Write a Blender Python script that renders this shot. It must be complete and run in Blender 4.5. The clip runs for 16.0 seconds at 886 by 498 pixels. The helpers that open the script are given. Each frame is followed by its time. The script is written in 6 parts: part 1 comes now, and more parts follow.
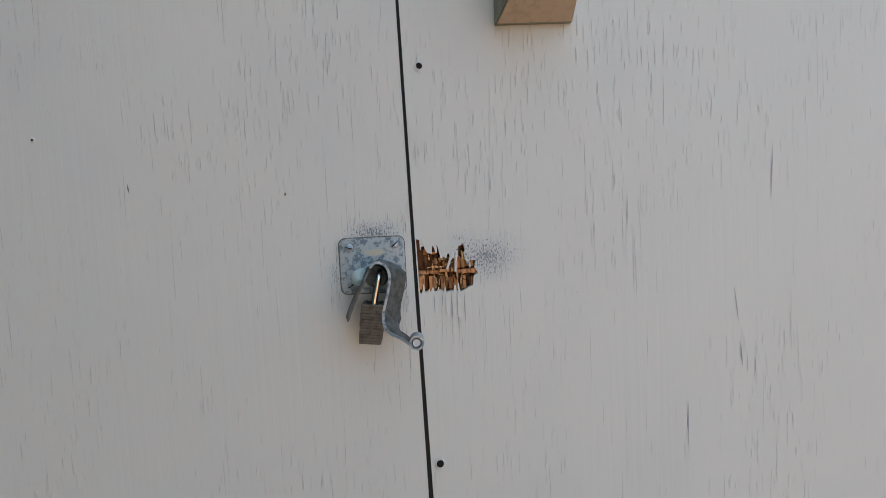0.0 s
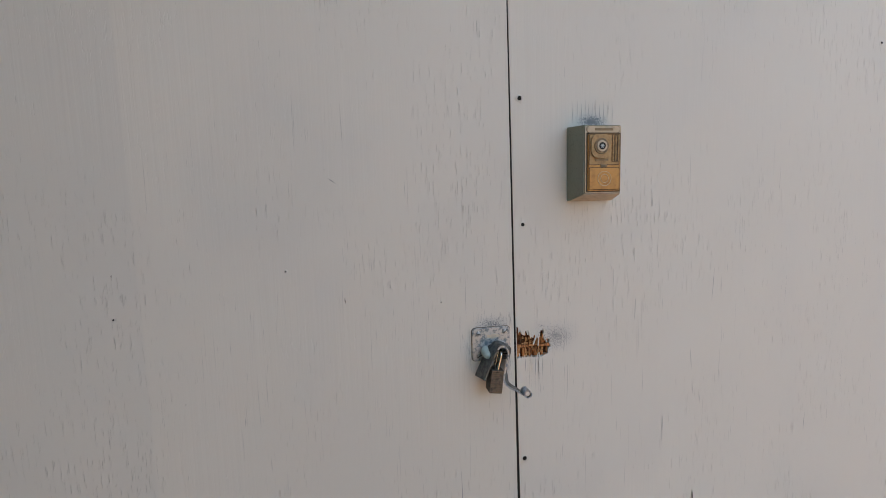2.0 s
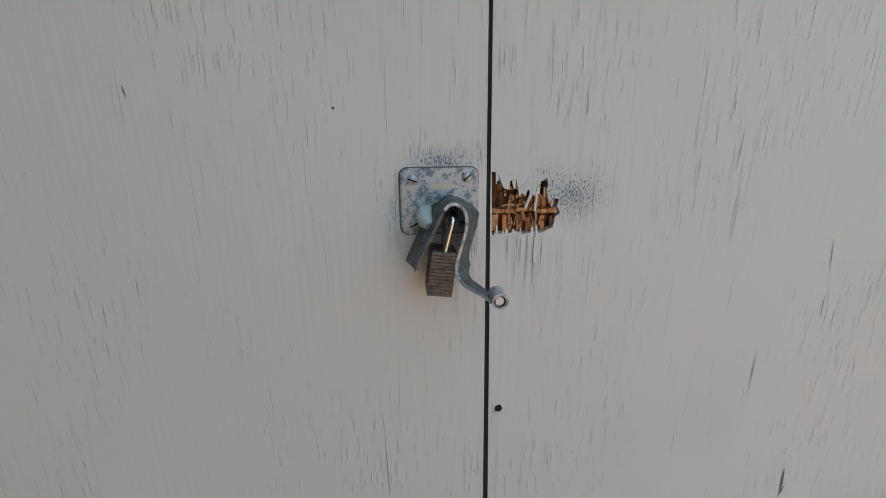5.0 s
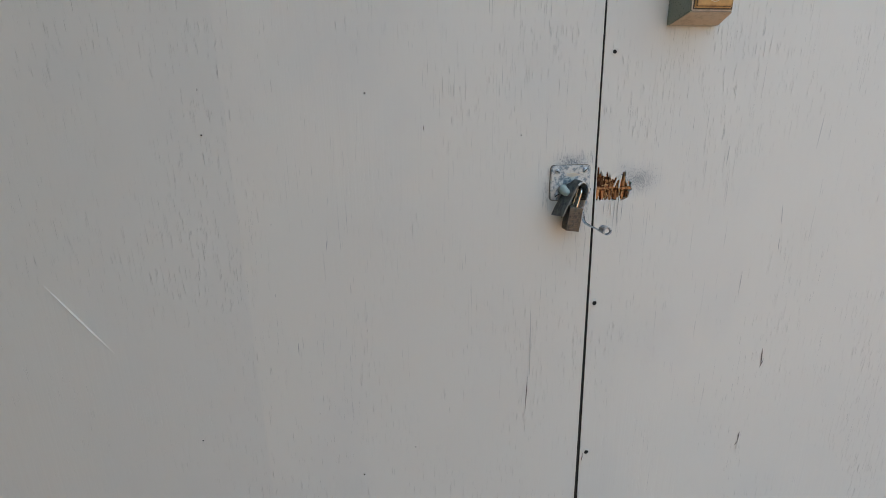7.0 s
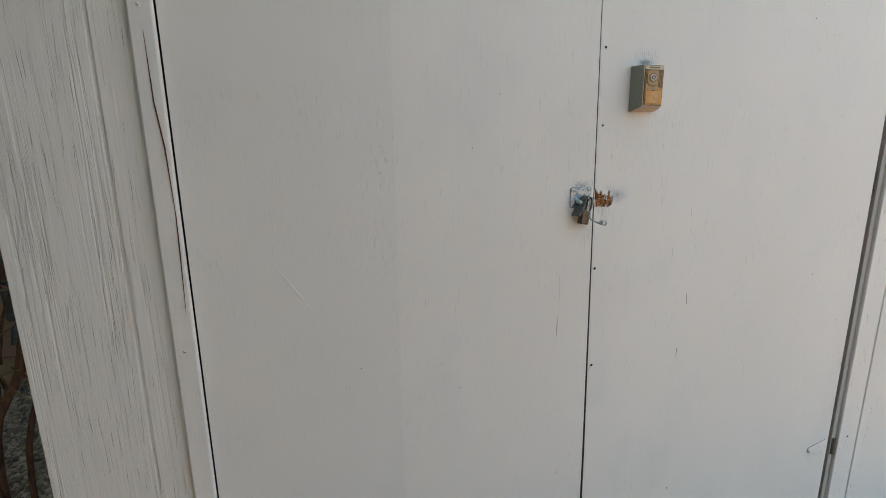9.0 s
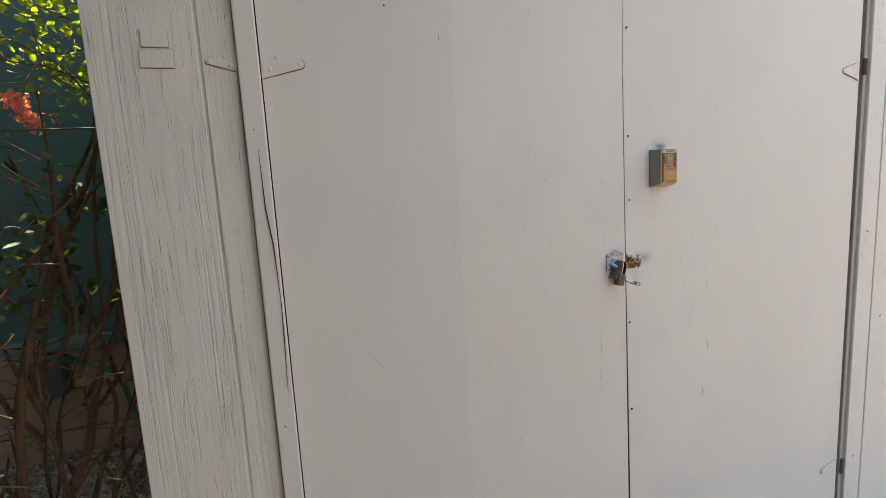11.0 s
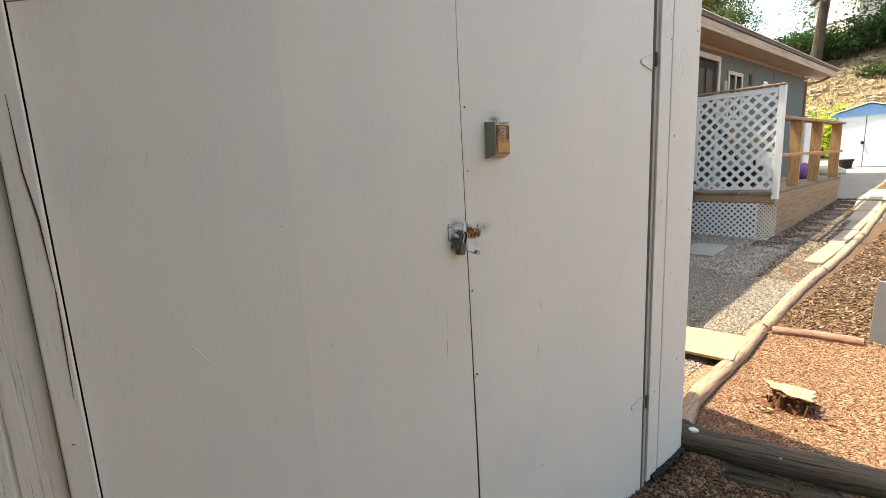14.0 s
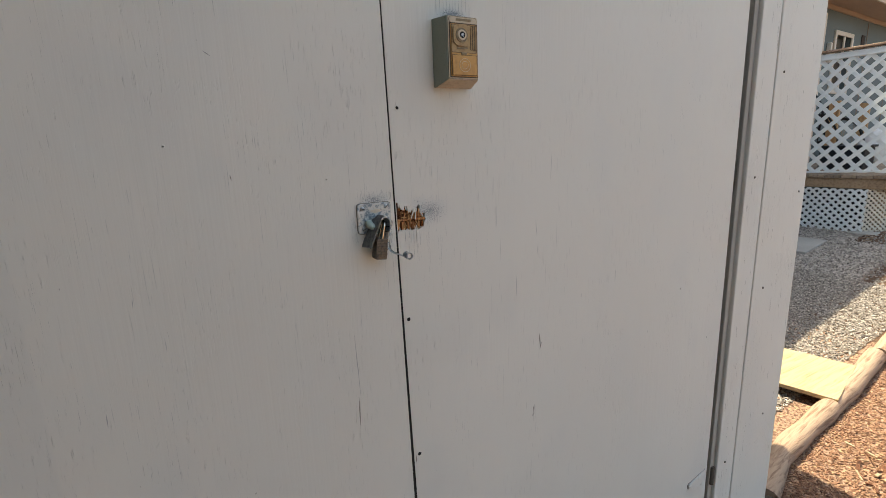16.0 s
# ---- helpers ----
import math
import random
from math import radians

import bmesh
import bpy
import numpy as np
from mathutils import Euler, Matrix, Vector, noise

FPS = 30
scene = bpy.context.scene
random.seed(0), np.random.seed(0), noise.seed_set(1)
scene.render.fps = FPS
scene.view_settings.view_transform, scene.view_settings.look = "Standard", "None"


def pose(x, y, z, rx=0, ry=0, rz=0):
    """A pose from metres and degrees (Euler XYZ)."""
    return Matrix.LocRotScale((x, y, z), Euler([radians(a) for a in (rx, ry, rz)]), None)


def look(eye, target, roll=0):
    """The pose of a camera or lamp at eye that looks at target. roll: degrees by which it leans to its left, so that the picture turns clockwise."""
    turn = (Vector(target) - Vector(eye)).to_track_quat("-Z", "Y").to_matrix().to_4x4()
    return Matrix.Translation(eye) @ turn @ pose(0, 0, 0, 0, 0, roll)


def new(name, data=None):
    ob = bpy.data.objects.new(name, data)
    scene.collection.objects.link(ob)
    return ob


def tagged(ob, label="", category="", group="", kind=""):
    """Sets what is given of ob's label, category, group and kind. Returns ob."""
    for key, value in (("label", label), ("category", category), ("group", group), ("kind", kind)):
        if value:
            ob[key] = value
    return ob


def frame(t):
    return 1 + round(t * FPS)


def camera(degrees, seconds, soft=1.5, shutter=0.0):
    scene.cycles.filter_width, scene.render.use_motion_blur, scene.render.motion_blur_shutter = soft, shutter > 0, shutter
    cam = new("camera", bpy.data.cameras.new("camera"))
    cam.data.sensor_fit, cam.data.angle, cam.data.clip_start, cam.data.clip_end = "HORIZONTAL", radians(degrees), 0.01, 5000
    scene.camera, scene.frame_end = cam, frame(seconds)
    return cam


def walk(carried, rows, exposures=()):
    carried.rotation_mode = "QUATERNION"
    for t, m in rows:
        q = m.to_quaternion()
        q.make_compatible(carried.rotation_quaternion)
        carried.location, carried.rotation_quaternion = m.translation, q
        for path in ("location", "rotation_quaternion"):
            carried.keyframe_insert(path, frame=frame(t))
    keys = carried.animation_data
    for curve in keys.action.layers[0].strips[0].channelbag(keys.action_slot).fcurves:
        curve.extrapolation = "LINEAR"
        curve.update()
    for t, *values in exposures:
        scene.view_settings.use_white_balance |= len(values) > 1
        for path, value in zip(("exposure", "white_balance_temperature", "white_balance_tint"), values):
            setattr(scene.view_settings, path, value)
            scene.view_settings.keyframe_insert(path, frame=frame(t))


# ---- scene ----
cam = camera(87.1, 16.0, soft=0.6)
PATH = [
    (0, (0.012, -0.397, 1.328), (0.099, 1.598, 1.223), -2.9),
    (0.5, (0.028, -0.38, 1.36), (0.127, 1.613, 1.237), -2.5),
    (1, (0.049, -0.462, 1.467), (0.183, 1.53, 1.344), -2.5),
    (1.5, (-0.02, -0.53, 1.515), (0.284, 1.44, 1.35), -2.0),
    (2, (-0.208, -0.611, 1.502), (0.152, 1.343, 1.279), -1.5),
    (2.5, (-0.249, -0.574, 1.438), (0.156, 1.37, 1.198), -1.1),
    (3, (-0.185, -0.475, 1.401), (0.183, 1.464, 1.078), -0.2),
    (3.5, (-0.07, -0.351, 1.383), (0.23, 1.579, 0.957), 0.2),
    (3.7, (-0.054, -0.306, 1.379), (0.226, 1.615, 0.9), 0.0),
    (5.8, (-0.078, -0.379, 1.364), (0.053, 1.517, 0.741), -0.2),
    (6, (-0.109, -0.414, 1.363), (0.012, 1.484, 0.744), -0.3),
    (6.5, (-0.227, -0.521, 1.349), (-0.067, 1.396, 0.8), -0.5),
    (7, (-0.257, -0.613, 1.382), (-0.09, 1.306, 0.842), -0.6),
    (7.5, (-0.268, -0.665, 1.374), (-0.062, 1.263, 0.883), -0.6),
    (8, (-0.417, -0.773, 1.388), (-0.109, 1.152, 0.94), -0.1),
    (8.5, (-0.561, -0.906, 1.408), (-0.161, 1.008, 0.988), 0.1),
    (8.7, (-0.581, -0.952, 1.405), (-0.145, 0.954, 0.985), -0.1),
    (10.8, (-0.862, -1.05, 1.518), (-0.272, 0.838, 1.223), -3.1),
    (11, (-0.846, -1.052, 1.525), (-0.254, 0.84, 1.259), -3.2),
    (11.5, (-0.859, -1.047, 1.599), (-0.263, 0.853, 1.415), -3.7),
    (12, (-0.858, -1.025, 1.624), (-0.226, 0.871, 1.537), -4.3),
    (12.5, (-0.857, -1.022, 1.608), (-0.118, 0.836, 1.551), -4.6),
    (13, (-0.815, -1.023, 1.558), (0.078, 0.765, 1.472), -4.9),
    (13.5, (-0.799, -1.037, 1.526), (0.25, 0.653, 1.315), -3.9),
    (14, (-0.782, -1.028, 1.479), (0.331, 0.596, 1.126), -2.7),
    (14.5, (-0.76, -0.989, 1.476), (0.312, 0.651, 1.072), -2.5),
    (15, (-0.659, -0.949, 1.466), (0.326, 0.738, 1.037), -2.7),
    (15.5, (-0.448, -0.867, 1.425), (0.5, 0.845, 1.015), -2.4),
    (16, (-0.267, -0.687, 1.399), (0.629, 1.05, 0.975), -2.1),
]
EXPOSURES = [(0, 2.10, 7250, -3), (0.7, 2.07, 7250, -4), (1.5, 2.11, 7600, 0), (2.2, 1.99, 7800, 1), (3.5, 1.83, 7450, -3), (6, 2.10, 7350, -4), (7, 2.15, 7400, -4), (8.5, 2.18, 7650, -4),
             (11, 2.30, 8000, -1), (12.5, 2.17, 8550, 1), (14.5, 1.98, 8100, -1), (15.5, 1.79, 7950, -1), (16, 1.79, 7900, -1)]
walk(cam, [(t, look(e, g, r)) for t, e, g, r in PATH], EXPOSURES)

# exposure and light
SUN_DIR = Vector((-0.12, 0.455, 1.0)).normalized()
world = bpy.data.worlds.new("sky")
scene.world = world
world.use_nodes = True
wn = world.node_tree
sky = wn.nodes.new("ShaderNodeTexSky")
sky.sky_type = "NISHITA"
sky.sun_disc = False
sky.sun_elevation = math.asin(SUN_DIR.z)
sky.sun_rotation = math.atan2(SUN_DIR.x, SUN_DIR.y)
sky.air_density, sky.dust_density, sky.ozone_density = 0.88, 2.6, 0.75
wn.links.new(sky.outputs[0], wn.nodes["Background"].inputs[0])
wn.nodes["Background"].inputs[1].default_value = 0.145
sun_data = bpy.data.lights.new("sun", "SUN")
sun_data.energy, sun_data.angle, sun_data.color = 3.2, radians(0.55), (1.0, 0.94, 0.85)
sun = new("sun", sun_data)
sun.matrix_world = look((0, 0, 30), Vector((0, 0, 30)) - SUN_DIR)


# ---- small builders ----
def thing(name, label, category, m=None, group="", kind=""):
    ob = new(name)
    ob.empty_display_size = 0.1
    if m is not None:
        ob.matrix_world = m
    return tagged(ob, label, category, group, kind)


def finish(bm, name, material, smooth=False):
    bmesh.ops.recalc_face_normals(bm, faces=bm.faces)
    me = bpy.data.meshes.new(name)
    bm.to_mesh(me)
    bm.free()
    if material:
        me.materials.append(material)
    if smooth:
        me.polygons.foreach_set("use_smooth", [True] * len(me.polygons))
        me.set_sharp_from_angle(angle=radians(38))
    return me


def part(name, bm, material, parent=None, label="", smooth=False, kind=""):
    ob = new(name, bm if isinstance(bm, bpy.types.Mesh) else finish(bm, name, material, smooth))
    ob.parent = parent
    return tagged(ob, label, kind=kind)


def box(x0, x1, y0, y1, z0, z1, bevel=0.0, seg=1, bm=None, m=None):
    own = bmesh.new()
    bmesh.ops.create_cube(own, size=1)
    for v in own.verts:
        v.co = Vector(((x0 + x1) / 2 + v.co.x * (x1 - x0), (y0 + y1) / 2 + v.co.y * (y1 - y0), (z0 + z1) / 2 + v.co.z * (z1 - z0)))
    if bevel:
        bmesh.ops.bevel(own, geom=own.edges[:], offset=bevel, segments=seg, affect="EDGES", profile=0.5)
    if m is not None:
        own.transform(m)
    return merge(own, bm)


def merge(own, bm):
    if bm is None:
        return own
    me = bpy.data.meshes.new("tmp")
    own.to_mesh(me)
    own.free()
    bm.from_mesh(me)
    bpy.data.meshes.remove(me)
    return bm


def tube(points, radii, segs=8, bm=None, wobble=0.0, seed=0, caps=True):
    """A round bar through points, its radius given at each."""
    bm = bm or bmesh.new()
    rnd = random.Random(seed)
    pts = [Vector(p) for p in points]
    if not hasattr(radii, "__len__"):
        radii = [radii] * len(pts)
    rings, side = [], None
    for i, p in enumerate(pts):
        d = (pts[min(i + 1, len(pts) - 1)] - pts[max(i - 1, 0)]).normalized()
        if side is None:
            side = d.orthogonal().normalized()
        side = (side - d * side.dot(d)).normalized()
        other = d.cross(side)
        ring = []
        for k in range(segs):
            a = 2 * math.pi * k / segs
            r = radii[i] * (1 + wobble * rnd.uniform(-1, 1))
            ring.append(bm.verts.new(p + (side * math.cos(a) + other * math.sin(a)) * r))
        rings.append(ring)
    for a, b in zip(rings, rings[1:]):
        for k in range(segs):
            bm.faces.new((a[k], a[(k + 1) % segs], b[(k + 1) % segs], b[k]))
    if caps:
        bm.faces.new(rings[0][::-1])
        bm.faces.new(rings[-1])
    return bm


def plate(outline, y0, y1, bm=None, holes=()):
    """A slab between y0 (front) and y1 with an outline in x and z."""
    own = bmesh.new()
    loops = []
    for loop in (outline, *holes):
        vs = [own.verts.new((x, y0, z)) for x, z in loop]
        loops.append(vs)
        for a, b in zip(vs, vs[1:] + vs[:1]):
            own.edges.new((a, b))
    bmesh.ops.triangle_fill(own, use_beauty=True, use_dissolve=False, edges=own.edges[:])
    front = own.faces[:]
    backs = {v: own.verts.new((v.co.x, y1, v.co.z)) for v in own.verts[:]}
    for f in front:
        own.faces.new([backs[v] for v in reversed(f.verts)])
    for vs in loops:
        for a, b in zip(vs, vs[1:] + vs[:1]):
            own.faces.new((a, b, backs[b], backs[a]))
    return merge(own, bm)


def ribbon(path, y0, y1, thick, bm=None):
    """A bent metal strip: its path lies in x and z, its width runs along y. y0, y1 may be lists."""
    bm = bm or bmesh.new()
    n = len(path)
    ys0 = y0 if hasattr(y0, "__len__") else [y0] * n
    ys1 = y1 if hasattr(y1, "__len__") else [y1] * n
    rings = []
    for i, p in enumerate(path):
        a, b = Vector(path[max(i - 1, 0)]), Vector(path[min(i + 1, n - 1)])
        d = (b - a).normalized()
        nx, nz = -d.y * thick / 2, d.x * thick / 2
        rings.append([bm.verts.new((p[0] + s * nx, y, p[1] + s * nz)) for s, y in ((1, ys0[i]), (1, ys1[i]), (-1, ys1[i]), (-1, ys0[i]))])
    for a, b in zip(rings, rings[1:]):
        for k in range(4):
            bm.faces.new((a[k], a[(k + 1) % 4], b[(k + 1) % 4], b[k]))
    bm.faces.new(rings[0][::-1])
    bm.faces.new(rings[-1])
    return bm


def smooth_path(points, steps=5):
    """Points of a curve through the given ones."""
    pts = [Vector(p) for p in points]
    out = []
    for i in range(len(pts) - 1):
        p0, p1, p2, p3 = pts[max(i - 1, 0)], pts[i], pts[i + 1], pts[min(i + 2, len(pts) - 1)]
        for k in range(steps):
            t = k / steps
            out.append(0.5 * (2 * p1 + (p2 - p0) * t + (2 * p0 - 5 * p1 + 4 * p2 - p3) * t * t + (3 * p1 - p0 - 3 * p2 + p3) * t ** 3))
    return out + [pts[-1]]


# ---- materials ----
class Nodes:
    """Short hand for a material's node tree."""

    def __init__(self, name, rough=0.6, metal=0.0, spec=0.5):
        self.mat = bpy.data.materials.new(name)
        self.mat.use_nodes = True
        self.t = self.mat.node_tree
        self.b = self.t.nodes["Principled BSDF"]
        self.b.inputs["Roughness"].default_value = rough
        self.b.inputs["Metallic"].default_value = metal
        self.b.inputs["Specular IOR Level"].default_value = spec
        self.co = self.t.nodes.new("ShaderNodeTexCoord").outputs["Object"]

    def link(self, a, b):
        self.t.links.new(a, b)

    def value(self, socket, v):
        if isinstance(v, bpy.types.NodeSocket):
            self.link(v, socket)
        else:
            socket.default_value = v

    def math(self, op, a, b=0.0, clamp=False):
        n = self.t.nodes.new("ShaderNodeMath")
        n.operation, n.use_clamp = op, clamp
        self.value(n.inputs[0], a)
        self.value(n.inputs[1], b)
        return n.outputs[0]

    def scaled(self, s, offset=(0, 0, 0), co=None):
        n = self.t.nodes.new("ShaderNodeMapping")
        n.inputs["Scale"].default_value = s
        n.inputs["Location"].default_value = offset
        self.link(co or self.co, n.inputs["Vector"])
        return n.outputs[0]

    def noise(self, s=(1, 1, 1), detail=3.0, rough=0.5, offset=(0, 0, 0), warp=0.0):
        n = self.t.nodes.new("ShaderNodeTexNoise")
        n.inputs["Scale"].default_value = 1.0
        n.inputs["Detail"].default_value = detail
        n.inputs["Roughness"].default_value = rough
        n.inputs["Distortion"].default_value = warp
        self.link(self.scaled(s if hasattr(s, "__len__") else (s, s, s), offset), n.inputs["Vector"])
        return n.outputs["Fac"]

    def cells(self, s, feature="F1", out="Distance", rand=1.0):
        n = self.t.nodes.new("ShaderNodeTexVoronoi")
        n.feature = feature
        n.inputs["Scale"].default_value = 1.0
        n.inputs["Randomness"].default_value = rand
        self.link(self.scaled(s if hasattr(s, "__len__") else (s, s, s)), n.inputs["Vector"])
        return n.outputs[out]

    def step(self, v, lo, hi):
        n = self.t.nodes.new("ShaderNodeMapRange")
        n.interpolation_type = "SMOOTHSTEP"
        self.link(v, n.inputs["Value"])
        n.inputs["From Min"].default_value, n.inputs["From Max"].default_value = lo, hi
        return n.outputs["Result"]

    def mix(self, f, a, b, blend="MIX"):
        n = self.t.nodes.new("ShaderNodeMix")
        n.data_type, n.blend_type = "RGBA", blend
        self.value(n.inputs["Factor"], f)
        for key, v in ((6, a), (7, b)):
            if isinstance(v, bpy.types.NodeSocket):
                self.link(v, n.inputs[key])
            else:
                n.inputs[key].default_value = (*v, 1) if len(v) == 3 else v
        return n.outputs[2]

    def blot(self, centre, size):
        """1 at the centre, falling to 0 at an ellipsoid of that size."""
        n = self.t.nodes.new("ShaderNodeVectorMath")
        n.operation = "LENGTH"
        s = [1 / a for a in size]
        self.link(self.scaled(s, [-c * k for c, k in zip(centre, s)]), n.inputs[0])
        return self.math("SUBTRACT", 1.0, n.outputs["Value"], True)

    def random(self):
        return self.t.nodes.new("ShaderNodeObjectInfo").outputs["Random"]

    def island(self):
        return self.t.nodes.new("ShaderNodeNewGeometry").outputs["Random Per Island"]

    def shade(self, v, lo, hi):
        """Multiplier grey from v between lo and hi."""
        n = self.t.nodes.new("ShaderNodeMapRange")
        self.link(v, n.inputs["Value"])
        n.inputs["To Min"].default_value, n.inputs["To Max"].default_value = lo, hi
        return n.outputs["Result"]

    def bump(self, h, distance, strength=1.0):
        n = self.t.nodes.new("ShaderNodeBump")
        n.inputs["Distance"].default_value = distance
        n.inputs["Strength"].default_value = strength
        self.link(h, n.inputs["Height"])
        if self.b.inputs["Normal"].is_linked:
            self.link(self.b.inputs["Normal"].links[0].from_socket, n.inputs["Normal"])
        self.link(n.outputs[0], self.b.inputs["Normal"])

    def done(self, colour):
        self.value(self.b.inputs["Base Color"], colour if isinstance(colour, bpy.types.NodeSocket) else (*colour, 1))
        return self.mat


def plain(name, colour, rough=0.6, metal=0.0, vary=0.12, fine=60.0, coarse=4.0, bump=0.0006, stretch=(1, 1, 1), per=None, spec=0.5, dark=None, dark_at=(0.62, 0.75)):
    """A surface with two scales of variation and a fine relief."""
    n = Nodes(name, rough, metal, spec)
    a = n.noise([fine * s for s in stretch], 4, 0.6)
    b = n.noise([coarse * s for s in stretch], 3, 0.55, (3.1, 1.7, 5.3))
    col = n.mix(1.0, colour, n.shade(a, 1 - vary, 1 + vary), "MULTIPLY")
    col = n.mix(1.0, col, n.shade(b, 1 - vary * 1.3, 1 + vary * 1.3), "MULTIPLY")
    if per:
        col = n.mix(1.0, col, n.shade(n.island() if per == "island" else n.random(), 0.7, 1.3), "MULTIPLY")
    if dark:
        col = n.mix(n.step(n.noise([fine * 0.35 * s for s in stretch], 5, 0.65, (7, 2, 1)), *dark_at), col, dark)
    if bump:
        n.bump(a, bump)
    return n.done(col)


PAINT = (0.70, 0.68, 0.64)
UNDER = (0.23, 0.29, 0.36)


def shed_paint(name, rough_sawn, wear=()):
    """Old off-white paint on plywood. wear: places where it is scuffed to the blue-grey coat below."""
    n = Nodes(name, 0.55, 0, 0.35)
    grain = n.noise((210, 210, 5.0), 3, 0.6, warp=0.4)
    coarse = n.noise((46, 46, 1.1), 3, 0.55, (2, 0, 1), warp=0.5)
    cloud = n.noise((2.2, 2.2, 1.6), 3, 0.5, (9, 4, 2))
    col = n.mix(1.0, PAINT, n.shade(cloud, 0.93, 1.07), "MULTIPLY")
    col = n.mix(n.step(n.noise((5, 5, 3), 3, 0.5, (1, 8, 3)), 0.5, 0.75), col, (0.66, 0.65, 0.625))
    # a rolled repaint that ends in an upright edge
    sx = n.t.nodes.new("ShaderNodeSeparateXYZ")
    n.link(n.co, sx.inputs[0])
    coat = n.math("MULTIPLY", n.step(sx.outputs["X"], -0.88, -0.62), n.math("SUBTRACT", 1.0, n.step(sx.outputs["X"], -0.473, -0.467)))
    col = n.mix(n.math("MULTIPLY", coat, 0.4), col, (0.625, 0.62, 0.60))
    patch = n.step(n.noise((7, 7, 4.5), 2, 0.5, (5, 5, 5)), 0.44, 0.62)
    # short hairline checks along the grain
    line = n.noise((1300, 1300, 40), 2, 0.5, (4, 2, 6))
    line2 = n.noise((260, 260, 22), 1, 0.4, (1, 7, 2))
    checks = n.math("MULTIPLY", n.step(line, 0.585, 0.66), n.step(line2, 0.50, 0.60))
    checks = n.math("MULTIPLY", checks, n.math("MULTIPLY", patch, 0.5) if rough_sawn else patch)
    rare = n.math("MULTIPLY", n.step(n.noise((1250, 1250, 30), 1, 0.4, (6, 6, 1)), 0.70, 0.74), n.step(n.noise((9, 9, 6), 2, 0.5, (2, 9, 9)), 0.5, 0.62))
    col = n.mix(n.math("MULTIPLY", checks, 0.27), col, (0.2, 0.195, 0.19))
    col = n.mix(n.math("MULTIPLY", rare, 0.5), col, (0.2, 0.19, 0.185))
    speck = n.step(n.noise((150, 150, 90), 2, 0.5, (8, 1, 2)), 0.775, 0.80)
    col = n.mix(n.math("MULTIPLY", speck, 0.5), col, (0.2, 0.19, 0.18))
    checks = n.math("MAXIMUM", checks, rare)
    if rough_sawn:
        # long splits that follow the grain
        for freq, tall, off, gate, thin in ((34, 0.8, (3, 3, 3), 0.44, 0.00003), (85, 1.8, (6, 1, 2), 0.47, 0.00007)):
            d = n.math("SUBTRACT", n.noise((freq, freq, tall), 2, 0.5, off), 0.5)
            split = n.math("SUBTRACT", 1.0, n.step(n.math("MULTIPLY", d, d), thin * 0.3, thin * 2))
            split = n.math("MULTIPLY", split, n.step(n.noise((60, 60, 3.5), 2, 0.5, (off[1], off[2], off[0])), gate, gate + 0.1))
            col = n.mix(n.math("MULTIPLY", split, 0.14), col, (0.24, 0.225, 0.21))
            n.bump(split, -0.0008)
    for centre, size, power in wear:
        m = n.math("MULTIPLY", n.blot(centre, size), power)
        fleck = n.noise((900, 900, 420), 3, 0.6, (1, 1, 7))
        col = n.mix(n.math("MULTIPLY", n.step(n.math("ADD", m, n.math("MULTIPLY", grain, 0.5)), 0.35, 1.25), 0.35), col, (0.40, 0.46, 0.52))
        col = n.mix(n.math("MULTIPLY", n.step(n.math("ADD", n.math("MULTIPLY", m, 0.34), fleck), 0.74, 0.82), 0.8), col, (0.12, 0.145, 0.18))
    n.bump(grain, 0.00022 if not rough_sawn else 0.0006)
    n.bump(coarse, 0.0004 if not rough_sawn else 0.0016)
    n.bump(checks, -0.0006)
    if rough_sawn:
        ridge = n.noise((120, 120, 1.5), 2, 0.5, (7, 3, 1), warp=0.3)
        n.bump(n.math("MULTIPLY", n.step(ridge, 0.5, 0.6), n.step(n.noise((9, 9, 1.2), 2, 0.5, (3, 6, 2)), 0.45, 0.62)), -0.0009)
    return n.done(col)


M = {}
M["door_paint"] = shed_paint("door_paint", False, [((-0.03, 0, 1.324), (0.045, 0.05, 0.018), 0.95), ((-0.062, 0, 1.29), (0.026, 0.05, 0.045), 0.6), ((-0.015, 0, 1.27), (0.03, 0.05, 0.02), 0.7)])
M["door_paint_right"] = shed_paint("door_paint_right", False, [((0.066, 0, 1.299), (0.056, 0.05, 0.036), 0.9), ((0.045, 0, 1.315), (0.03, 0.05, 0.02), 0.6), ((0.119, 0, 1.60), (0.036, 0.05, 0.016), 1.3), ((0.087, 0, 1.52), (0.01, 0.05, 0.04), 1.1)])
M["siding_paint"] = shed_paint("siding_paint", True)
M["trim_paint"] = shed_paint("trim_paint", False)
# near-black that paints in the shade of gaps and voids; also for black goods
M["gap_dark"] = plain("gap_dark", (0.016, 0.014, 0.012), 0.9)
M["reveal"] = plain("reveal", (0.095, 0.078, 0.064), 0.8, fine=90, stretch=(1, 1, 0.1))
M["shed_inside"] = plain("shed_inside", (0.12, 0.1, 0.08), 0.85)
M["roofing"] = plain("roofing", (0.14, 0.12, 0.11), 0.9, fine=200, bump=0.002)


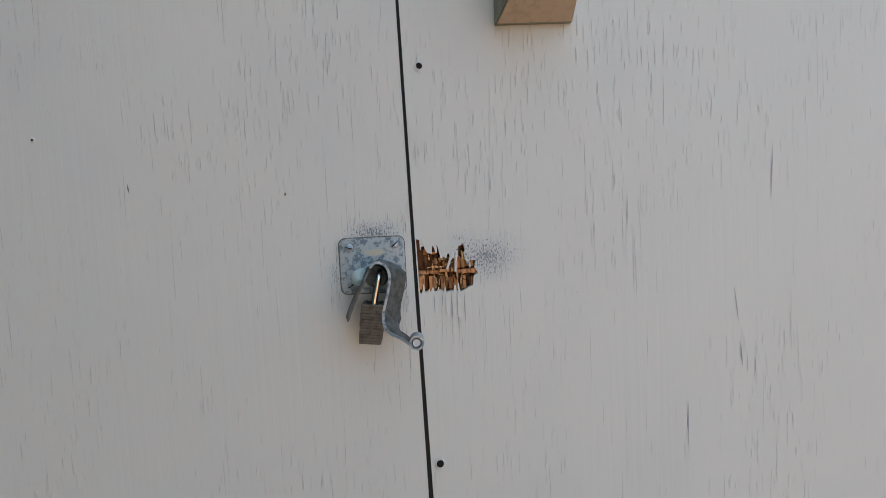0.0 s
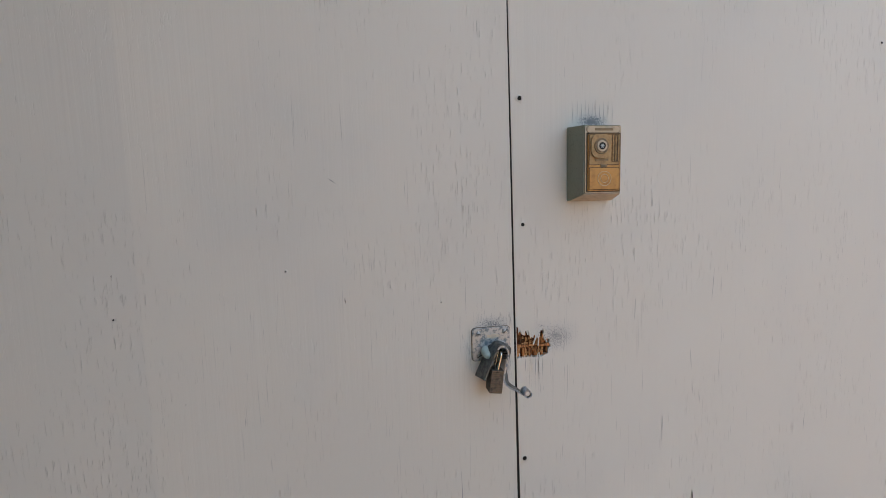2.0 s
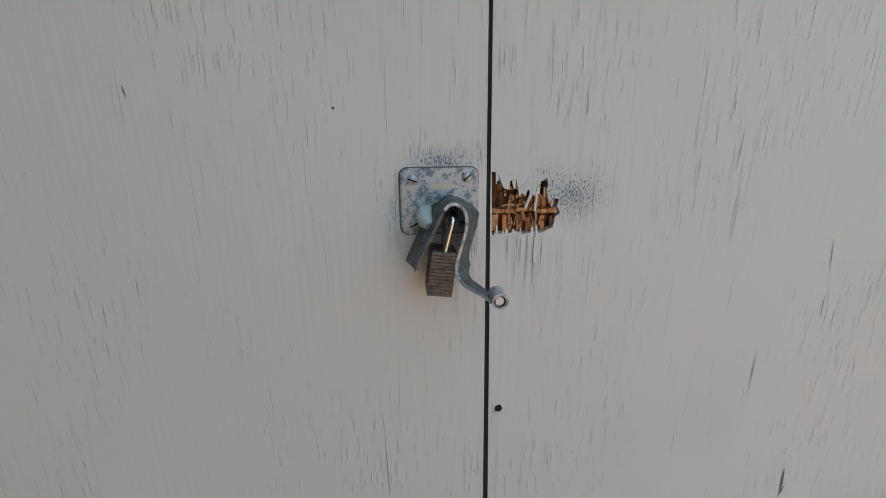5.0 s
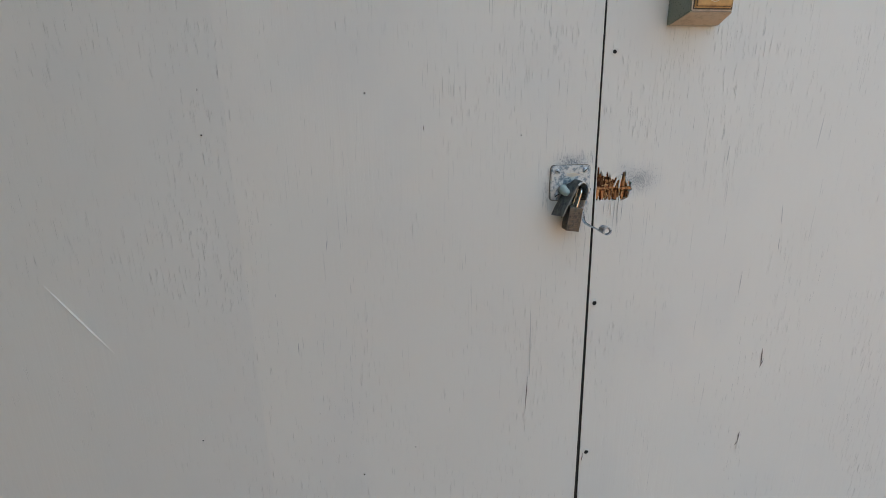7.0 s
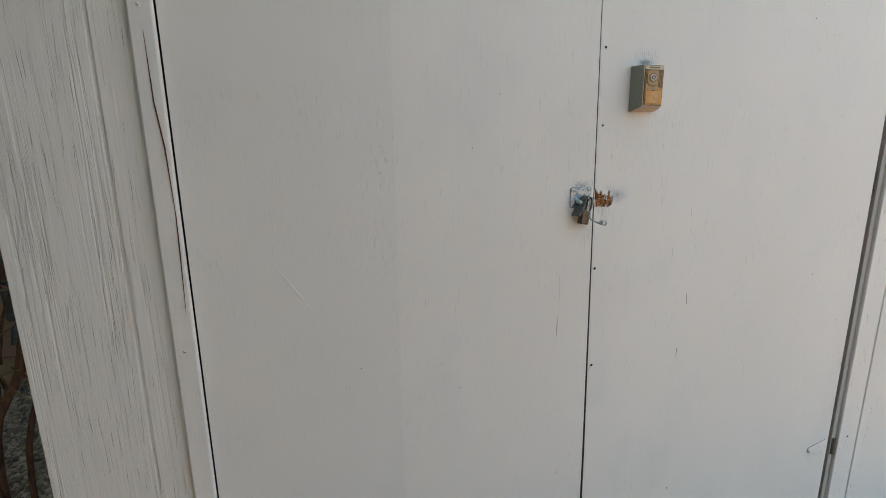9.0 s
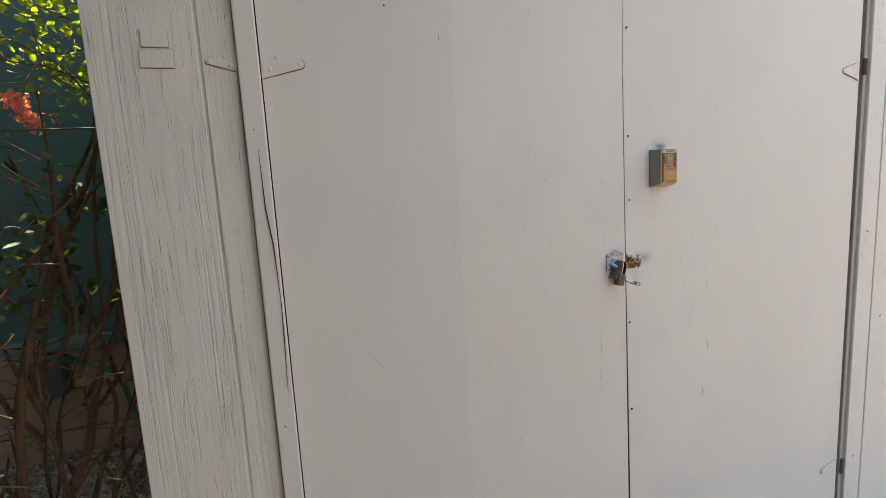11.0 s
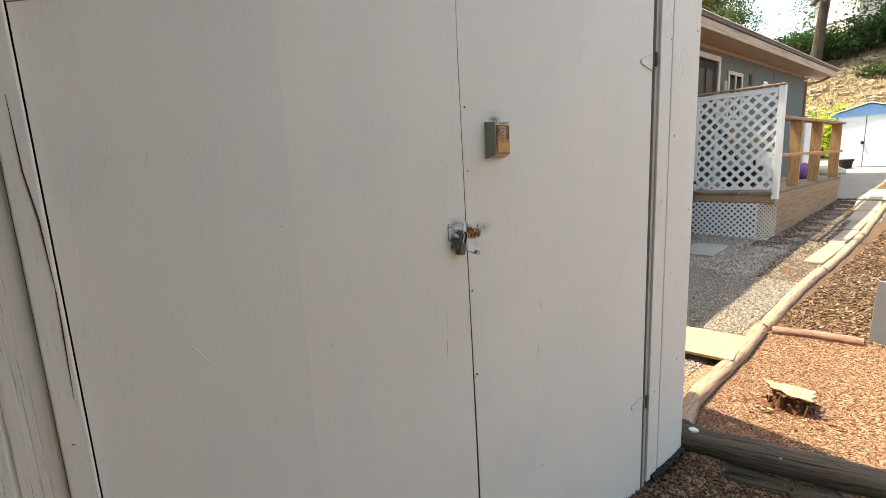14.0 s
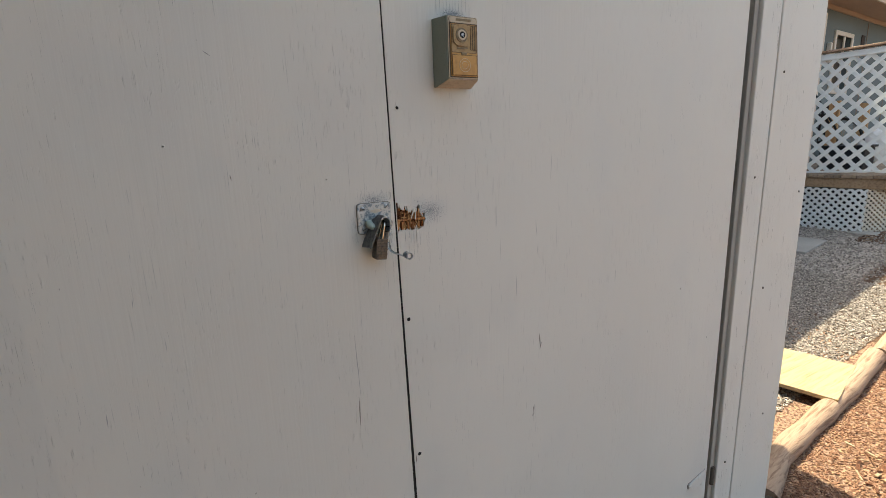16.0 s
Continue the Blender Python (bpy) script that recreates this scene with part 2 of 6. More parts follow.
def raw_wood(name, colour, dark, grain=(60, 60, 3), rough=0.75, depth=0.0012, per=None, turn=0.0):
    n = Nodes(name, rough, 0, 0.3)
    if turn:
        mp = n.t.nodes.new("ShaderNodeMapping")
        mp.inputs["Rotation"].default_value = (0, 0, radians(turn))
        n.link(n.co, mp.inputs["Vector"])
        n.co = mp.outputs[0]
    a = n.noise(grain, 5, 0.65, warp=0.6)
    b = n.noise([g * 0.12 for g in grain], 3, 0.5, (4, 4, 4))
    col = n.mix(n.step(a, 0.42, 0.72), colour, dark)
    col = n.mix(1.0, col, n.shade(b, 0.72, 1.25), "MULTIPLY")
    if per:
        col = n.mix(1.0, col, n.shade(n.random() if per == "object" else n.island(), 0.72, 1.25), "MULTIPLY")
    n.bump(a, -depth)
    return n.done(col)


M["splinter"] = raw_wood("splinter", (0.66, 0.31, 0.13), (0.22, 0.07, 0.026), (420, 420, 60), 0.8, 0.0006, "object")
M["splinter_pale"] = raw_wood("splinter_pale", (0.72, 0.42, 0.2), (0.34, 0.13, 0.05), (500, 500, 90), 0.8, 0.0004, "object")
M["pit"] = raw_wood("pit", (0.17, 0.07, 0.028), (0.045, 0.019, 0.01), (300, 300, 90), 0.85)


def metal(name, colour, rough, stain, amount=(0.55, 0.7), scale=90, metallic=0.85):
    n = Nodes(name, rough, metallic)
    a = n.noise(scale, 5, 0.65)
    f = n.step(a, *amount)
    col = n.mix(f, colour, stain)
    n.link(n.shade(f, metallic, metallic * 0.2), n.b.inputs["Metallic"])
    n.link(n.shade(a, rough * 0.75, min(1, rough * 1.5)), n.b.inputs["Roughness"])
    n.bump(n.noise(scale * 5, 3, 0.6), 0.0001)
    return n.done(col)


M["zinc"] = metal("zinc", (0.50, 0.53, 0.56), 0.38, (0.16, 0.215, 0.27), (0.46, 0.62), 210, 0.6)
M["zinc_dark"] = metal("zinc_dark", (0.16, 0.165, 0.16), 0.5, (0.055, 0.06, 0.06), (0.42, 0.62), 160, 0.7)
M["brass_dull"] = metal("brass_dull", (0.17, 0.135, 0.105), 0.45, (0.07, 0.056, 0.046), (0.45, 0.65), 240, 0.6)
M["chrome"] = metal("chrome", (0.75, 0.72, 0.66), 0.18, (0.4, 0.35, 0.28), (0.62, 0.75), 90, 1.0)
M["brass"] = metal("brass", (0.50, 0.27, 0.095), 0.45, (0.36, 0.18, 0.06), (0.42, 0.72), 110, 0.5)
M["tan_brass"] = metal("tan_brass", (0.40, 0.26, 0.13), 0.48, (0.26, 0.16, 0.075), (0.42, 0.7), 170, 0.45)
M["brass_line"] = metal("brass_line", (0.085, 0.055, 0.035), 0.6, (0.05, 0.035, 0.025), (0.5, 0.7), 200, 0.2)
M["brass_dark"] = metal("brass_dark", (0.25, 0.185, 0.115), 0.5, (0.15, 0.11, 0.07), (0.45, 0.65), 150, 0.5)
M["tan_metal"] = metal("tan_metal", (0.56, 0.46, 0.35), 0.55, (0.44, 0.36, 0.27), (0.45, 0.7), 130, 0.2)
M["grey_enamel"] = metal("grey_enamel", (0.27, 0.295, 0.245), 0.6, (0.15, 0.165, 0.14), (0.56, 0.68), 520, 0.1)
M["black_hole"] = plain("black_hole", (0.012, 0.011, 0.01), 0.9, bump=0)
M["green_plug"] = plain("green_plug", (0.42, 0.5, 0.47), 0.4, fine=200)

# ---- ground ----
def log_side(x, y):
    """Above 0 on the planted side of the retaining logs by the shed's corner."""
    return (x - 1.24) * 0.903 + (y - 0.03) * 0.43


def ground_z(x, y):
    z = 0.06 + 0.05 * max(-4.0, min(x, 20.0))
    if x > 19:
        cap = 9.0 - 0.4 * max(0.0, y - 12.5)
        rise = 0.33 * (x - 19)
        z += rise if rise < cap - 2 else cap - 2 * math.exp(-(rise - cap + 2) / 2)
    if x < -1.0 and y > 0:
        z += 0.26 * min(y, 1.6) * min(1, (-1.0 - x) / 0.3)
    if y < 0.4 and -4 < x < 3.5:
        s = log_side(x, y)
        z -= 0.15 * max(0, min(1, -s / 0.16)) * max(0, min(1, (x + 1.5) / 1.5)) * max(0.25, min(1, (-y - 0.03) / 0.18))
    return z + 0.012 * noise.noise((x * 1.7, y * 1.7, 0)) + (0.5 * noise.noise((x * 0.11, y * 0.11, 3)) if x > 24 else 0)


def gridded(xs, ys, bm):
    vs = [[bm.verts.new((x, y, ground_z(x, y))) for x in xs] for y in ys]
    for j in range(len(ys) - 1):
        for i in range(len(xs) - 1):
            bm.faces.new((vs[j][i], vs[j][i + 1], vs[j + 1][i + 1], vs[j + 1][i]))
    return bm


def ramp(a, b, step):
    return [a + (b - a) * i / max(1, round((b - a) / step)) for i in range(max(1, round((b - a) / step)))]


def ground_material():
    n = Nodes("ground_cover", 0.95, 0, 0.15)
    sep = n.t.nodes.new("ShaderNodeSeparateXYZ")
    n.link(n.co, sep.inputs[0])
    wob = n.math("MULTIPLY", n.math("SUBTRACT", n.noise(5, 3), 0.5), 0.12)
    # bark side of the log edging: y below a line along the path
    edge = n.math("ADD", n.math("SUBTRACT", n.math("MULTIPLY_ADD", sep.outputs["X"], 0.105), sep.outputs["Y"]), wob)
    chips = n.cells((120, 120, 120), out="Color")
    cl = n.t.nodes.new("ShaderNodeSeparateColor")
    n.link(chips, cl.inputs[0])
    bark = n.mix(n.step(cl.outputs[0], 0.1, 0.9), (0.13, 0.072, 0.052), (0.32, 0.205, 0.15))
    bark = n.mix(n.step(cl.outputs[1], 0.82, 0.95), bark, (0.38, 0.26, 0.16))
    pebble = n.cells((110, 110, 110), out="Color")
    pl = n.t.nodes.new("ShaderNodeSeparateColor")
    n.link(pebble, pl.inputs[0])
    gravel = n.mix(pl.outputs[0], (0.15, 0.13, 0.12), (0.46, 0.405, 0.365))
    f = n.step(edge, -0.02, 0.05)
    col = n.mix(f, gravel, bark)
    bed = n.math("MULTIPLY", f, n.step(sep.outputs["X"], 3.02, 3.08))
    col = n.mix(n.math("MULTIPLY", bed, 0.8), col, (0.07, 0.042, 0.028))
    far = n.step(sep.outputs["X"], 18.5, 22)
    hill = n.mix(n.noise(0.5, 5, 0.6), (0.24, 0.175, 0.115), (0.13, 0.09, 0.058))
    hill = n.mix(n.step(n.noise(1.4, 4, 0.6, (4, 4, 1)), 0.5, 0.62), hill, (0.09, 0.075, 0.045))
    col = n.mix(far, col, hill)
    col = n.mix(1.0, col, n.shade(n.noise(1.3, 4, 0.6), 0.8, 1.2), "MULTIPLY")
    n.bump(n.cells((110, 110, 110)), 0.006)
    return n.done(col)


M["ground"] = ground_material()
gb = bmesh.new()
gx = [-300, -120, -60, -30, -15, -8] + ramp(-5, 0.6, 0.16) + ramp(0.6, 2.0, 0.04) + ramp(2.0, 9, 0.16) + ramp(9, 24, 0.8) + ramp(24, 70, 3) + [70, 90, 120, 200, 300]
gy = [-300, -120, -60, -30, -15, -8] + ramp(-5, -1.2, 0.16) + ramp(-1.2, 0.2, 0.04) + ramp(0.2, 3.2, 0.16) + ramp(3.2, 24, 1.3) + [24, 32, 45, 60, 90, 120, 200, 300]
ground = part("ground", gridded(gx, gy, gb), M["ground"], smooth=True)
tagged(ground, "gravel path, bark chip beds and a dry hillside", "ground", kind="structure")

# ---- shed ----
shed = thing("shed", "small plywood shed painted off-white with worn double doors", "shed")
ROOF_L, ROOF_R = -1.34, 1.36


def siding(x0, x1, z0, z1, grooves, y0=0.0, y1=0.016):
    """A plywood sheet with narrow upright grooves."""
    bm = bmesh.new()
    cuts = [x0]
    for g in grooves:
        cuts += [g - 0.003, g + 0.003]
    cuts.append(x1)
    prof = []
    for i in range(0, len(cuts), 2):
        a, b = cuts[i], cuts[i + 1]
        prof += [(a, y0 + 0.0015), (a + 0.0015, y0), (b - 0.0015, y0), (b, y0 + 0.0015)]
        if i + 2 < len(cuts):
            prof += [(b, y0 + 0.005), (cuts[i + 2], y0 + 0.005)]
    low = [bm.verts.new((x, y, z0)) for x, y in prof] + [bm.verts.new((x1, y1, z0)), bm.verts.new((x0, y1, z0))]
    high = [bm.verts.new((v.co.x, v.co.y, z1)) for v in low]
    for k in range(len(low)):
        j = (k + 1) % len(low)
        bm.faces.new((low[k], low[j], high[j], high[k]))
    bm.faces.new(low[::-1])
    bm.faces.new(high)
    return bm


part("siding_panel", siding(-1.186, -0.9, -0.05, 2.5, [-0.995]), M["siding_paint"], shed, "rough-sawn plywood with split grain")
part("siding_panel", siding(0.97, 1.193, 0.10, 2.5, []), M["siding_paint"], shed, "rough-sawn plywood with split grain")
part("header_panel", box(-0.9, 0.97, 0.0, 0.016, 2.20, 2.5, 0.001), M["siding_paint"], shed)
M["jamb_paint"] = plain("jamb_paint", (0.36, 0.345, 0.315), 0.8, fine=90, vary=0.2, stretch=(1, 1, 0.1), dark=(0.1, 0.085, 0.07))
# door trims
part("trim_board", box(-0.926, -0.8855, -0.016, -0.001, 0.03, 2.50, 0.003, 2), M["trim_paint"], shed, "narrow batten split along its edge")
part("trim_board", box(0.921, 0.996, -0.0135, -0.001, 0.09, 2.262, 0.0025, 2), M["trim_paint"], shed)
part("head_trim", box(-0.886, 0.921, -0.009, -0.001, 2.214, 2.262, 0.003, 2), M["trim_paint"], shed)
part("corner_board", box(0.999, 1.195, -0.0145, -0.001, 0.12, 2.5, 0.003, 2), M["trim_paint"], shed)
# near-black strips added behind the door gaps, their colour standing in for shade
part("door_gap_backing", box(0.88, 0.94, 0.021, 0.05, 0.03, 2.21), M["gap_dark"], shed)
part("jamb", box(0.9035, 0.9200, -0.004, 0.0205, 0.03, 2.21, 0.001), M["jamb_paint"], shed, "grey weathered jamb strip")
part("door_gap_backing", box(-0.93, -0.86, 0.021, 0.05, 0.03, 2.21), M["gap_dark"], shed)
part("seam_backing", box(-0.04, 0.06, 0.021, 0.05, 0.03, 2.2), M["gap_dark"], shed)
part("head_gap_backing", box(-0.886, 0.94, 0.004, 0.03, 2.186, 2.212, 0.001), M["gap_dark"], shed)
for x0, x1, y0, y1 in ((-1.186, -1.17, 0.017, 2.2), (1.177, 1.193, 0.017, 2.2), (-1.169, 1.176, 2.184, 2.2)):
    part("side_wall", box(x0, x1, y0, y1, -0.05, 2.5), M["siding_paint"], shed)
part("shed_floor", box(-1.16, 1.17, 0.06, 2.18, 0.0, 0.05), M["shed_inside"], shed)
rf = bmesh.new()
for sgn, xe in ((-1, ROOF_L), (1, ROOF_R)):
    v = [rf.verts.new(p) for p in ((xe, -0.03, 2.46), (0.02, -0.03, 3.02), (0.02, 2.3, 3.02), (xe, 2.3, 2.46))]
    w = [rf.verts.new(p.co + Vector((0, 0, 0.04))) for p in v]
    rf.faces.new(v)
    rf.faces.new(w[::-1])
    for k in range(4):
        rf.faces.new((v[k], v[(k + 1) % 4], w[(k + 1) % 4], w[k]))
part("roof", rf, M["roofing"], shed)
part("gable_panel", plate([(-1.18, 2.502), (1.19, 2.502), (0.0, 3.0)], 0.0, 0.016), M["siding_paint"], shed)

# the double door: the gap closes towards the top
SEAM = [(0.03, 0.021), (0.6, 0.016), (1.0, 0.0095), (1.3, 0.0045), (1.55, 0.001), (1.78, -0.0025), (2.178, -0.003)]
WIDTH = [0.0085, 0.0065, 0.0045, 0.003, 0.0026, 0.002, 0.0009]
left_edge = [(x - w / 2, z) for (z, x), w in zip(SEAM, WIDTH)]
right_edge = [(x + w / 2, z) for (z, x), w in zip(SEAM, WIDTH)]
doorL = part("door", plate([(-0.883, 0.03)] + left_edge + [(-0.883, 2.178)], 0.0, 0.019), M["door_paint"], shed, "flush plywood door leaf with flaking off-white paint")
CHIP = [(0.0066, 1.3165), (0.0125, 1.3155), (0.0135, 1.3085), (0.0155, 1.3045), (0.0195, 1.3035), (0.0200, 1.3100), (0.0245, 1.3105), (0.0262, 1.3025), (0.0315, 1.2990), (0.0330, 1.3030), (0.0362, 1.3030),
        (0.0370, 1.2985), (0.0418, 1.3000), (0.0425, 1.3090), (0.0470, 1.3105), (0.0485, 1.3020), (0.0520, 1.2965), (0.0570, 1.2960), (0.0552, 1.2905), (0.0582, 1.2855), (0.0545, 1.2825),
        (0.0535, 1.2745), (0.0500, 1.2735), (0.0475, 1.2715), (0.0440, 1.2702), (0.0395, 1.2700), (0.0345, 1.2712), (0.0310, 1.2700), (0.0255, 1.2722), (0.0195, 1.2705), (0.0150, 1.2712), (0.0076, 1.2700)]
doorR = part("door", plate(right_edge[::-1] + [(0.897, 0.03), (0.889, 2.176)], 0.0, 0.019, holes=[CHIP]), M["door_paint_right"], shed, "flush plywood door leaf with a splintered patch beside the lock")

# near-black filler in the seam: the gap's shade put into colour
part("seam_shade_strip", plate([(x + 0.0001, z) for x, z in left_edge[:6]] + [(x - 0.0001, z) for x, z in right_edge[5::-1]], 0.0009, 0.0205), M["gap_dark"], shed, "near-black strip painting in the shade between the leaves")
# splintered patch
part("exposed_wood", box(0.0055, 0.062, 0.0075, 0.017, 1.262, 1.32), M["pit"], doorR, "dark broken plywood core")
rnd = random.Random(5)
def chunk(x0, x1, z0, z1, y):
    """A torn block of the plywood core."""
    own = box(x0, x1, y, 0.0085, z0, z1, 0.00025)
    for v in own.verts:
        v.co.x += 0.0003 * rnd.uniform(-1, 1)
        v.co.z += 0.0007 * rnd.uniform(-1, 1)
        v.co.y += 0.0006 * rnd.uniform(-1, 1) if v.co.y < 0.006 else 0
    part("splinter", own, M["splinter"], doorR)


for z_low, z_high, chance in ((1.2895, 1.3025, 0.72), (1.2713, 1.2862, 0.8), (1.3025, 1.309, 0.3)):
    x = 0.0072
    while x < 0.054:
        w = rnd.uniform(0.0022, 0.0058)
        if rnd.random() < chance:
            chunk(x, min(x + w - 0.0003, 0.056), z_low + rnd.uniform(0, 0.002), z_high - rnd.uniform(0, 0.005), rnd.uniform(0.0015, 0.0055))
        x += w
for x0, x1, dz in ((0.0072, 0.026, 0.0), (0.0245, 0.041, 0.0008), (0.040, 0.0565, -0.0005)):
    chunk(x0, x1, 1.2864 + dz, 1.2893 + dz, 0.0012)
for x, z, w, h, a in ((0.0345, 1.297, 0.002, 0.016, 20), (0.0395, 1.296, 0.0019, 0.018, 4), (0.0300, 1.3075, 0.001, 0.012, 40), (0.0505, 1.296, 0.002, 0.011, -14)):
    part("paint_sliver", box(-w / 2, w / 2, -0.0004, 0.001, -h / 2, h / 2, 0.0003, m=pose(x, 0, z, 0, a, 0)), M["door_paint_right"], doorR, "loose sliver of painted veneer")


# thin torn fibres over the broken core, some with paint still on
for k in range(64):
    x, z = rnd.uniform(0.010, 0.054), rnd.choice((rnd.uniform(1.272, 1.286), rnd.uniform(1.288, 1.303)))
    w, h = rnd.uniform(0.0006, 0.0018), rnd.uniform(0.003, 0.010)
    own = box(-w / 2, w / 2, -0.0005, 0.0008, -h / 2, h / 2)
    for v in own.verts:
        if v.co.z > 0:
            v.co.x *= rnd.uniform(0.1, 0.8)
    own.transform(pose(x, rnd.uniform(0.0008, 0.004), z, rnd.uniform(-12, 12), rnd.uniform(-12, 12) if k % 7 else rnd.uniform(70, 110), 0))
    part("splinter", own, M["splinter_pale" if k % 3 else "pit"], doorR)
# ragged teeth of veneer round the hole
for k in range(26):
    top = k % 3 > 0
    x = rnd.uniform(0.009, 0.056)
    w, h = rnd.uniform(0.0015, 0.004), rnd.uniform(0.004, 0.011)
    z = (rnd.uniform(1.299, 1.309) if x > 0.02 else 1.3145) if top else 1.2705
    own = box(-w / 2, w / 2, -0.0005, 0.0004, 0, h)
    for v in own.verts:
        if v.co.z > h / 2:
            v.co.x = v.co.x * 0.2 + rnd.uniform(-0.0006, 0.0006)
            v.co.y += rnd.uniform(-0.0004, 0.001)
    own.transform(pose(x, 0.0002, z + (h * 0.35 if top else -h * 0.3), 0, (180 if top else 0) + rnd.uniform(-9, 9), 0))
    part("paint_sliver", own, M["door_paint_right"], doorR, "torn tooth of painted veneer")


def hole(x, z, r, parent, label="old screw hole with broken paint round it", seed=0):
    """A little pit: dark bottom and a chipped rim that stands just proud."""
    rr = random.Random(seed)
    bm = bmesh.new()
    n = 10
    rim = [bm.verts.new((x + r * 1.55 * rr.uniform(0.7, 1.25) * math.cos(a), -0.0002, z + r * 1.7 * rr.uniform(0.7, 1.3) * math.sin(a))) for a in [2 * math.pi * k / n for k in range(n)]]
    lip = [bm.verts.new((x + r * rr.uniform(0.8, 1.1) * math.cos(a), -0.0009, z + r * rr.uniform(0.8, 1.1) * math.sin(a))) for a in [2 * math.pi * k / n for k in range(n)]]
    for k in range(n):
        bm.faces.new((rim[k], rim[(k + 1) % n], lip[(k + 1) % n], lip[k]))
    ob = part("screw_hole", bm, M["door_paint"], parent, label)
    bm = bmesh.new()
    pit = [bm.verts.new((v.x, -0.0006, v.z)) for v in [Vector((x + r * 0.92 * math.cos(a) * rr.uniform(0.8, 1.1), 0, z + r * 0.92 * rr.uniform(0.8, 1.1) * math.sin(a))) for a in [2 * math.pi * k / 8 for k in range(8)]]]
    bm.faces.new(pit)
    part("hole_bottom", bm, M["black_hole"], ob)


for k, (x, z, r) in enumerate(((0.0135, 1.63, 0.0036), (0.017, 1.461, 0.003), (0.0175, 1.12, 0.0038), (0.0245, 0.862, 0.004), (0.009, 1.903, 0.004), (0.012, 2.155, 0.004), (0.296, 0.44, 0.003), (0.6, 1.72, 0.002), (0.72, 1.05, 0.002), (0.84, 0.9, 0.002))):
    hole(x, z, r, doorR, seed=k)
for k, (x, z, r) in enumerate(((-0.299, 1.413, 0.0014), (-0.62, 1.92, 0.0024), (-0.50, 1.365, 0.0013), (-0.56, 0.93, 0.0014), (-0.1, 1.36, 0.0009), (-0.72, 2.1, 0.002), (-0.3, 2.0, 0.0018), (-0.33, 0.85, 0.0015))):
    hole(x, z, r, doorL, "small nail hole", seed=20 + k)


def gouge(x, z, w, h, lean, parent, material, seed):
    """A slim tear in the paint with a raised lip."""
    rr = random.Random(seed)
    bm = bmesh.new()
    n = 7
    a = [bm.verts.new((-w / 2 * (1 - abs(2 * k / n - 1)) * rr.uniform(0.5, 1.2), -0.0005, h * (k / n - 0.5))) for k in range(n + 1)]
    b = [bm.verts.new((w / 2 * (1 - abs(2 * k / n - 1)) * rr.uniform(0.5, 1.2) + 0.0002, -0.0005, h * (k / n - 0.5))) for k in range(n + 1)]
    for k in range(n):
        bm.faces.new((a[k], b[k], b[k + 1], a[k + 1]))
    bm.transform(pose(x, 0, z, 0, lean, 0))
    part("gouge", bm, M["hairline"] if w <= 0.0012 else material, parent)


M["hairline"] = plain("hairline", (0.38, 0.38, 0.385), 0.9, fine=300, vary=0.25, bump=0)
M["gouge"] = plain("gouge", (0.16, 0.14, 0.125), 0.85, fine=300)
for k, (x, z, w, h, lean) in enumerate(((0.297, 1.017, 0.003, 0.03, -4), (0.299, 1.005, 0.002, 0.016, 18), (0.283, 0.871, 0.0035, 0.018, 3), (0.281, 0.858, 0.0016, 0.012, 30), (0.286, 1.245, 0.0012, 0.03, -6), (0.29, 1.20, 0.001, 0.022, -4),
                                        (0.018, 0.853, 0.002, 0.016, 3), (0.32, 1.36, 0.001, 0.05, 3), (0.19, 1.33, 0.001, 0.03, 2), (0.335, 2.176, 0.002, 0.03, -3), (0.24, 1.14, 0.0009, 0.04, 1), (0.5, 1.12, 0.0009, 0.03, 2))):
    gouge(x, z, w, h, lean, doorR, M["gouge"], k)
for k in range(11):
    gouge(0.09 + k * 0.0058 + 0.001 * math.sin(k * 7), 1.606 + 0.012 * (0.5 + 0.5 * math.sin(k * 2.3)), 0.0007, 0.02 + 0.016 * (0.5 + 0.5 * math.sin(k * 4.1)), 0.5, doorR, M["gouge"], 80 + k)
for k, (x, z, w, h, lean) in enumerate(((-0.076, 1.06, 0.0012, 0.105, -1.5), (-0.0785, 0.975, 0.0014, 0.06, 1.5), (-0.227, 1.37, 0.0015, 0.008, -8), (-0.236, 1.525, 0.0012, 0.011, -55), (-0.50, 1.86, 0.0016, 0.02, -6), (-0.28, 1.86, 0.0012, 0.02, 5), (-0.16, 1.75, 0.001, 0.015, 4), (-0.36, 1.22, 0.0012, 0.012, 3), (-0.41, 1.07, 0.0012, 0.02, 2))):
    gouge(x, z, w, h, lean, doorL, M["gouge"], 40 + k)


def wander(lines, y, wave=0.0005):
    """Slim wavering cracks (x, z, length, half width, phase) as one mesh."""
    sv, sf = [], []
    for x, z, ln, w, ph in lines:
        steps = max(3, int(ln / 0.009))
        i0 = len(sv)
        for q in range(steps + 1):
            f = q / steps
            cx = x + wave * math.sin(ph + 7 * f * ln / 0.1) * 0.5 + wave * 2.5 * (f - 0.5) * math.sin(ph * 3) * min(1, ln / 0.1)
            half = w * (0.1 + math.sin(math.pi * f)) * (0.65 + 0.35 * math.sin(ph + 37 * f))
            sv += [(cx - half, y, z + ln * (f - 0.5)), (cx + half, y, z + ln * (f - 0.5))]
        sf += [(i0 + 2 * q, i0 + 2 * q + 1, i0 + 2 * q + 3, i0 + 2 * q + 2) for q in range(steps)]
    me = bpy.data.meshes.new("cracking")
    me.from_pydata(sv, [], sf)
    return me


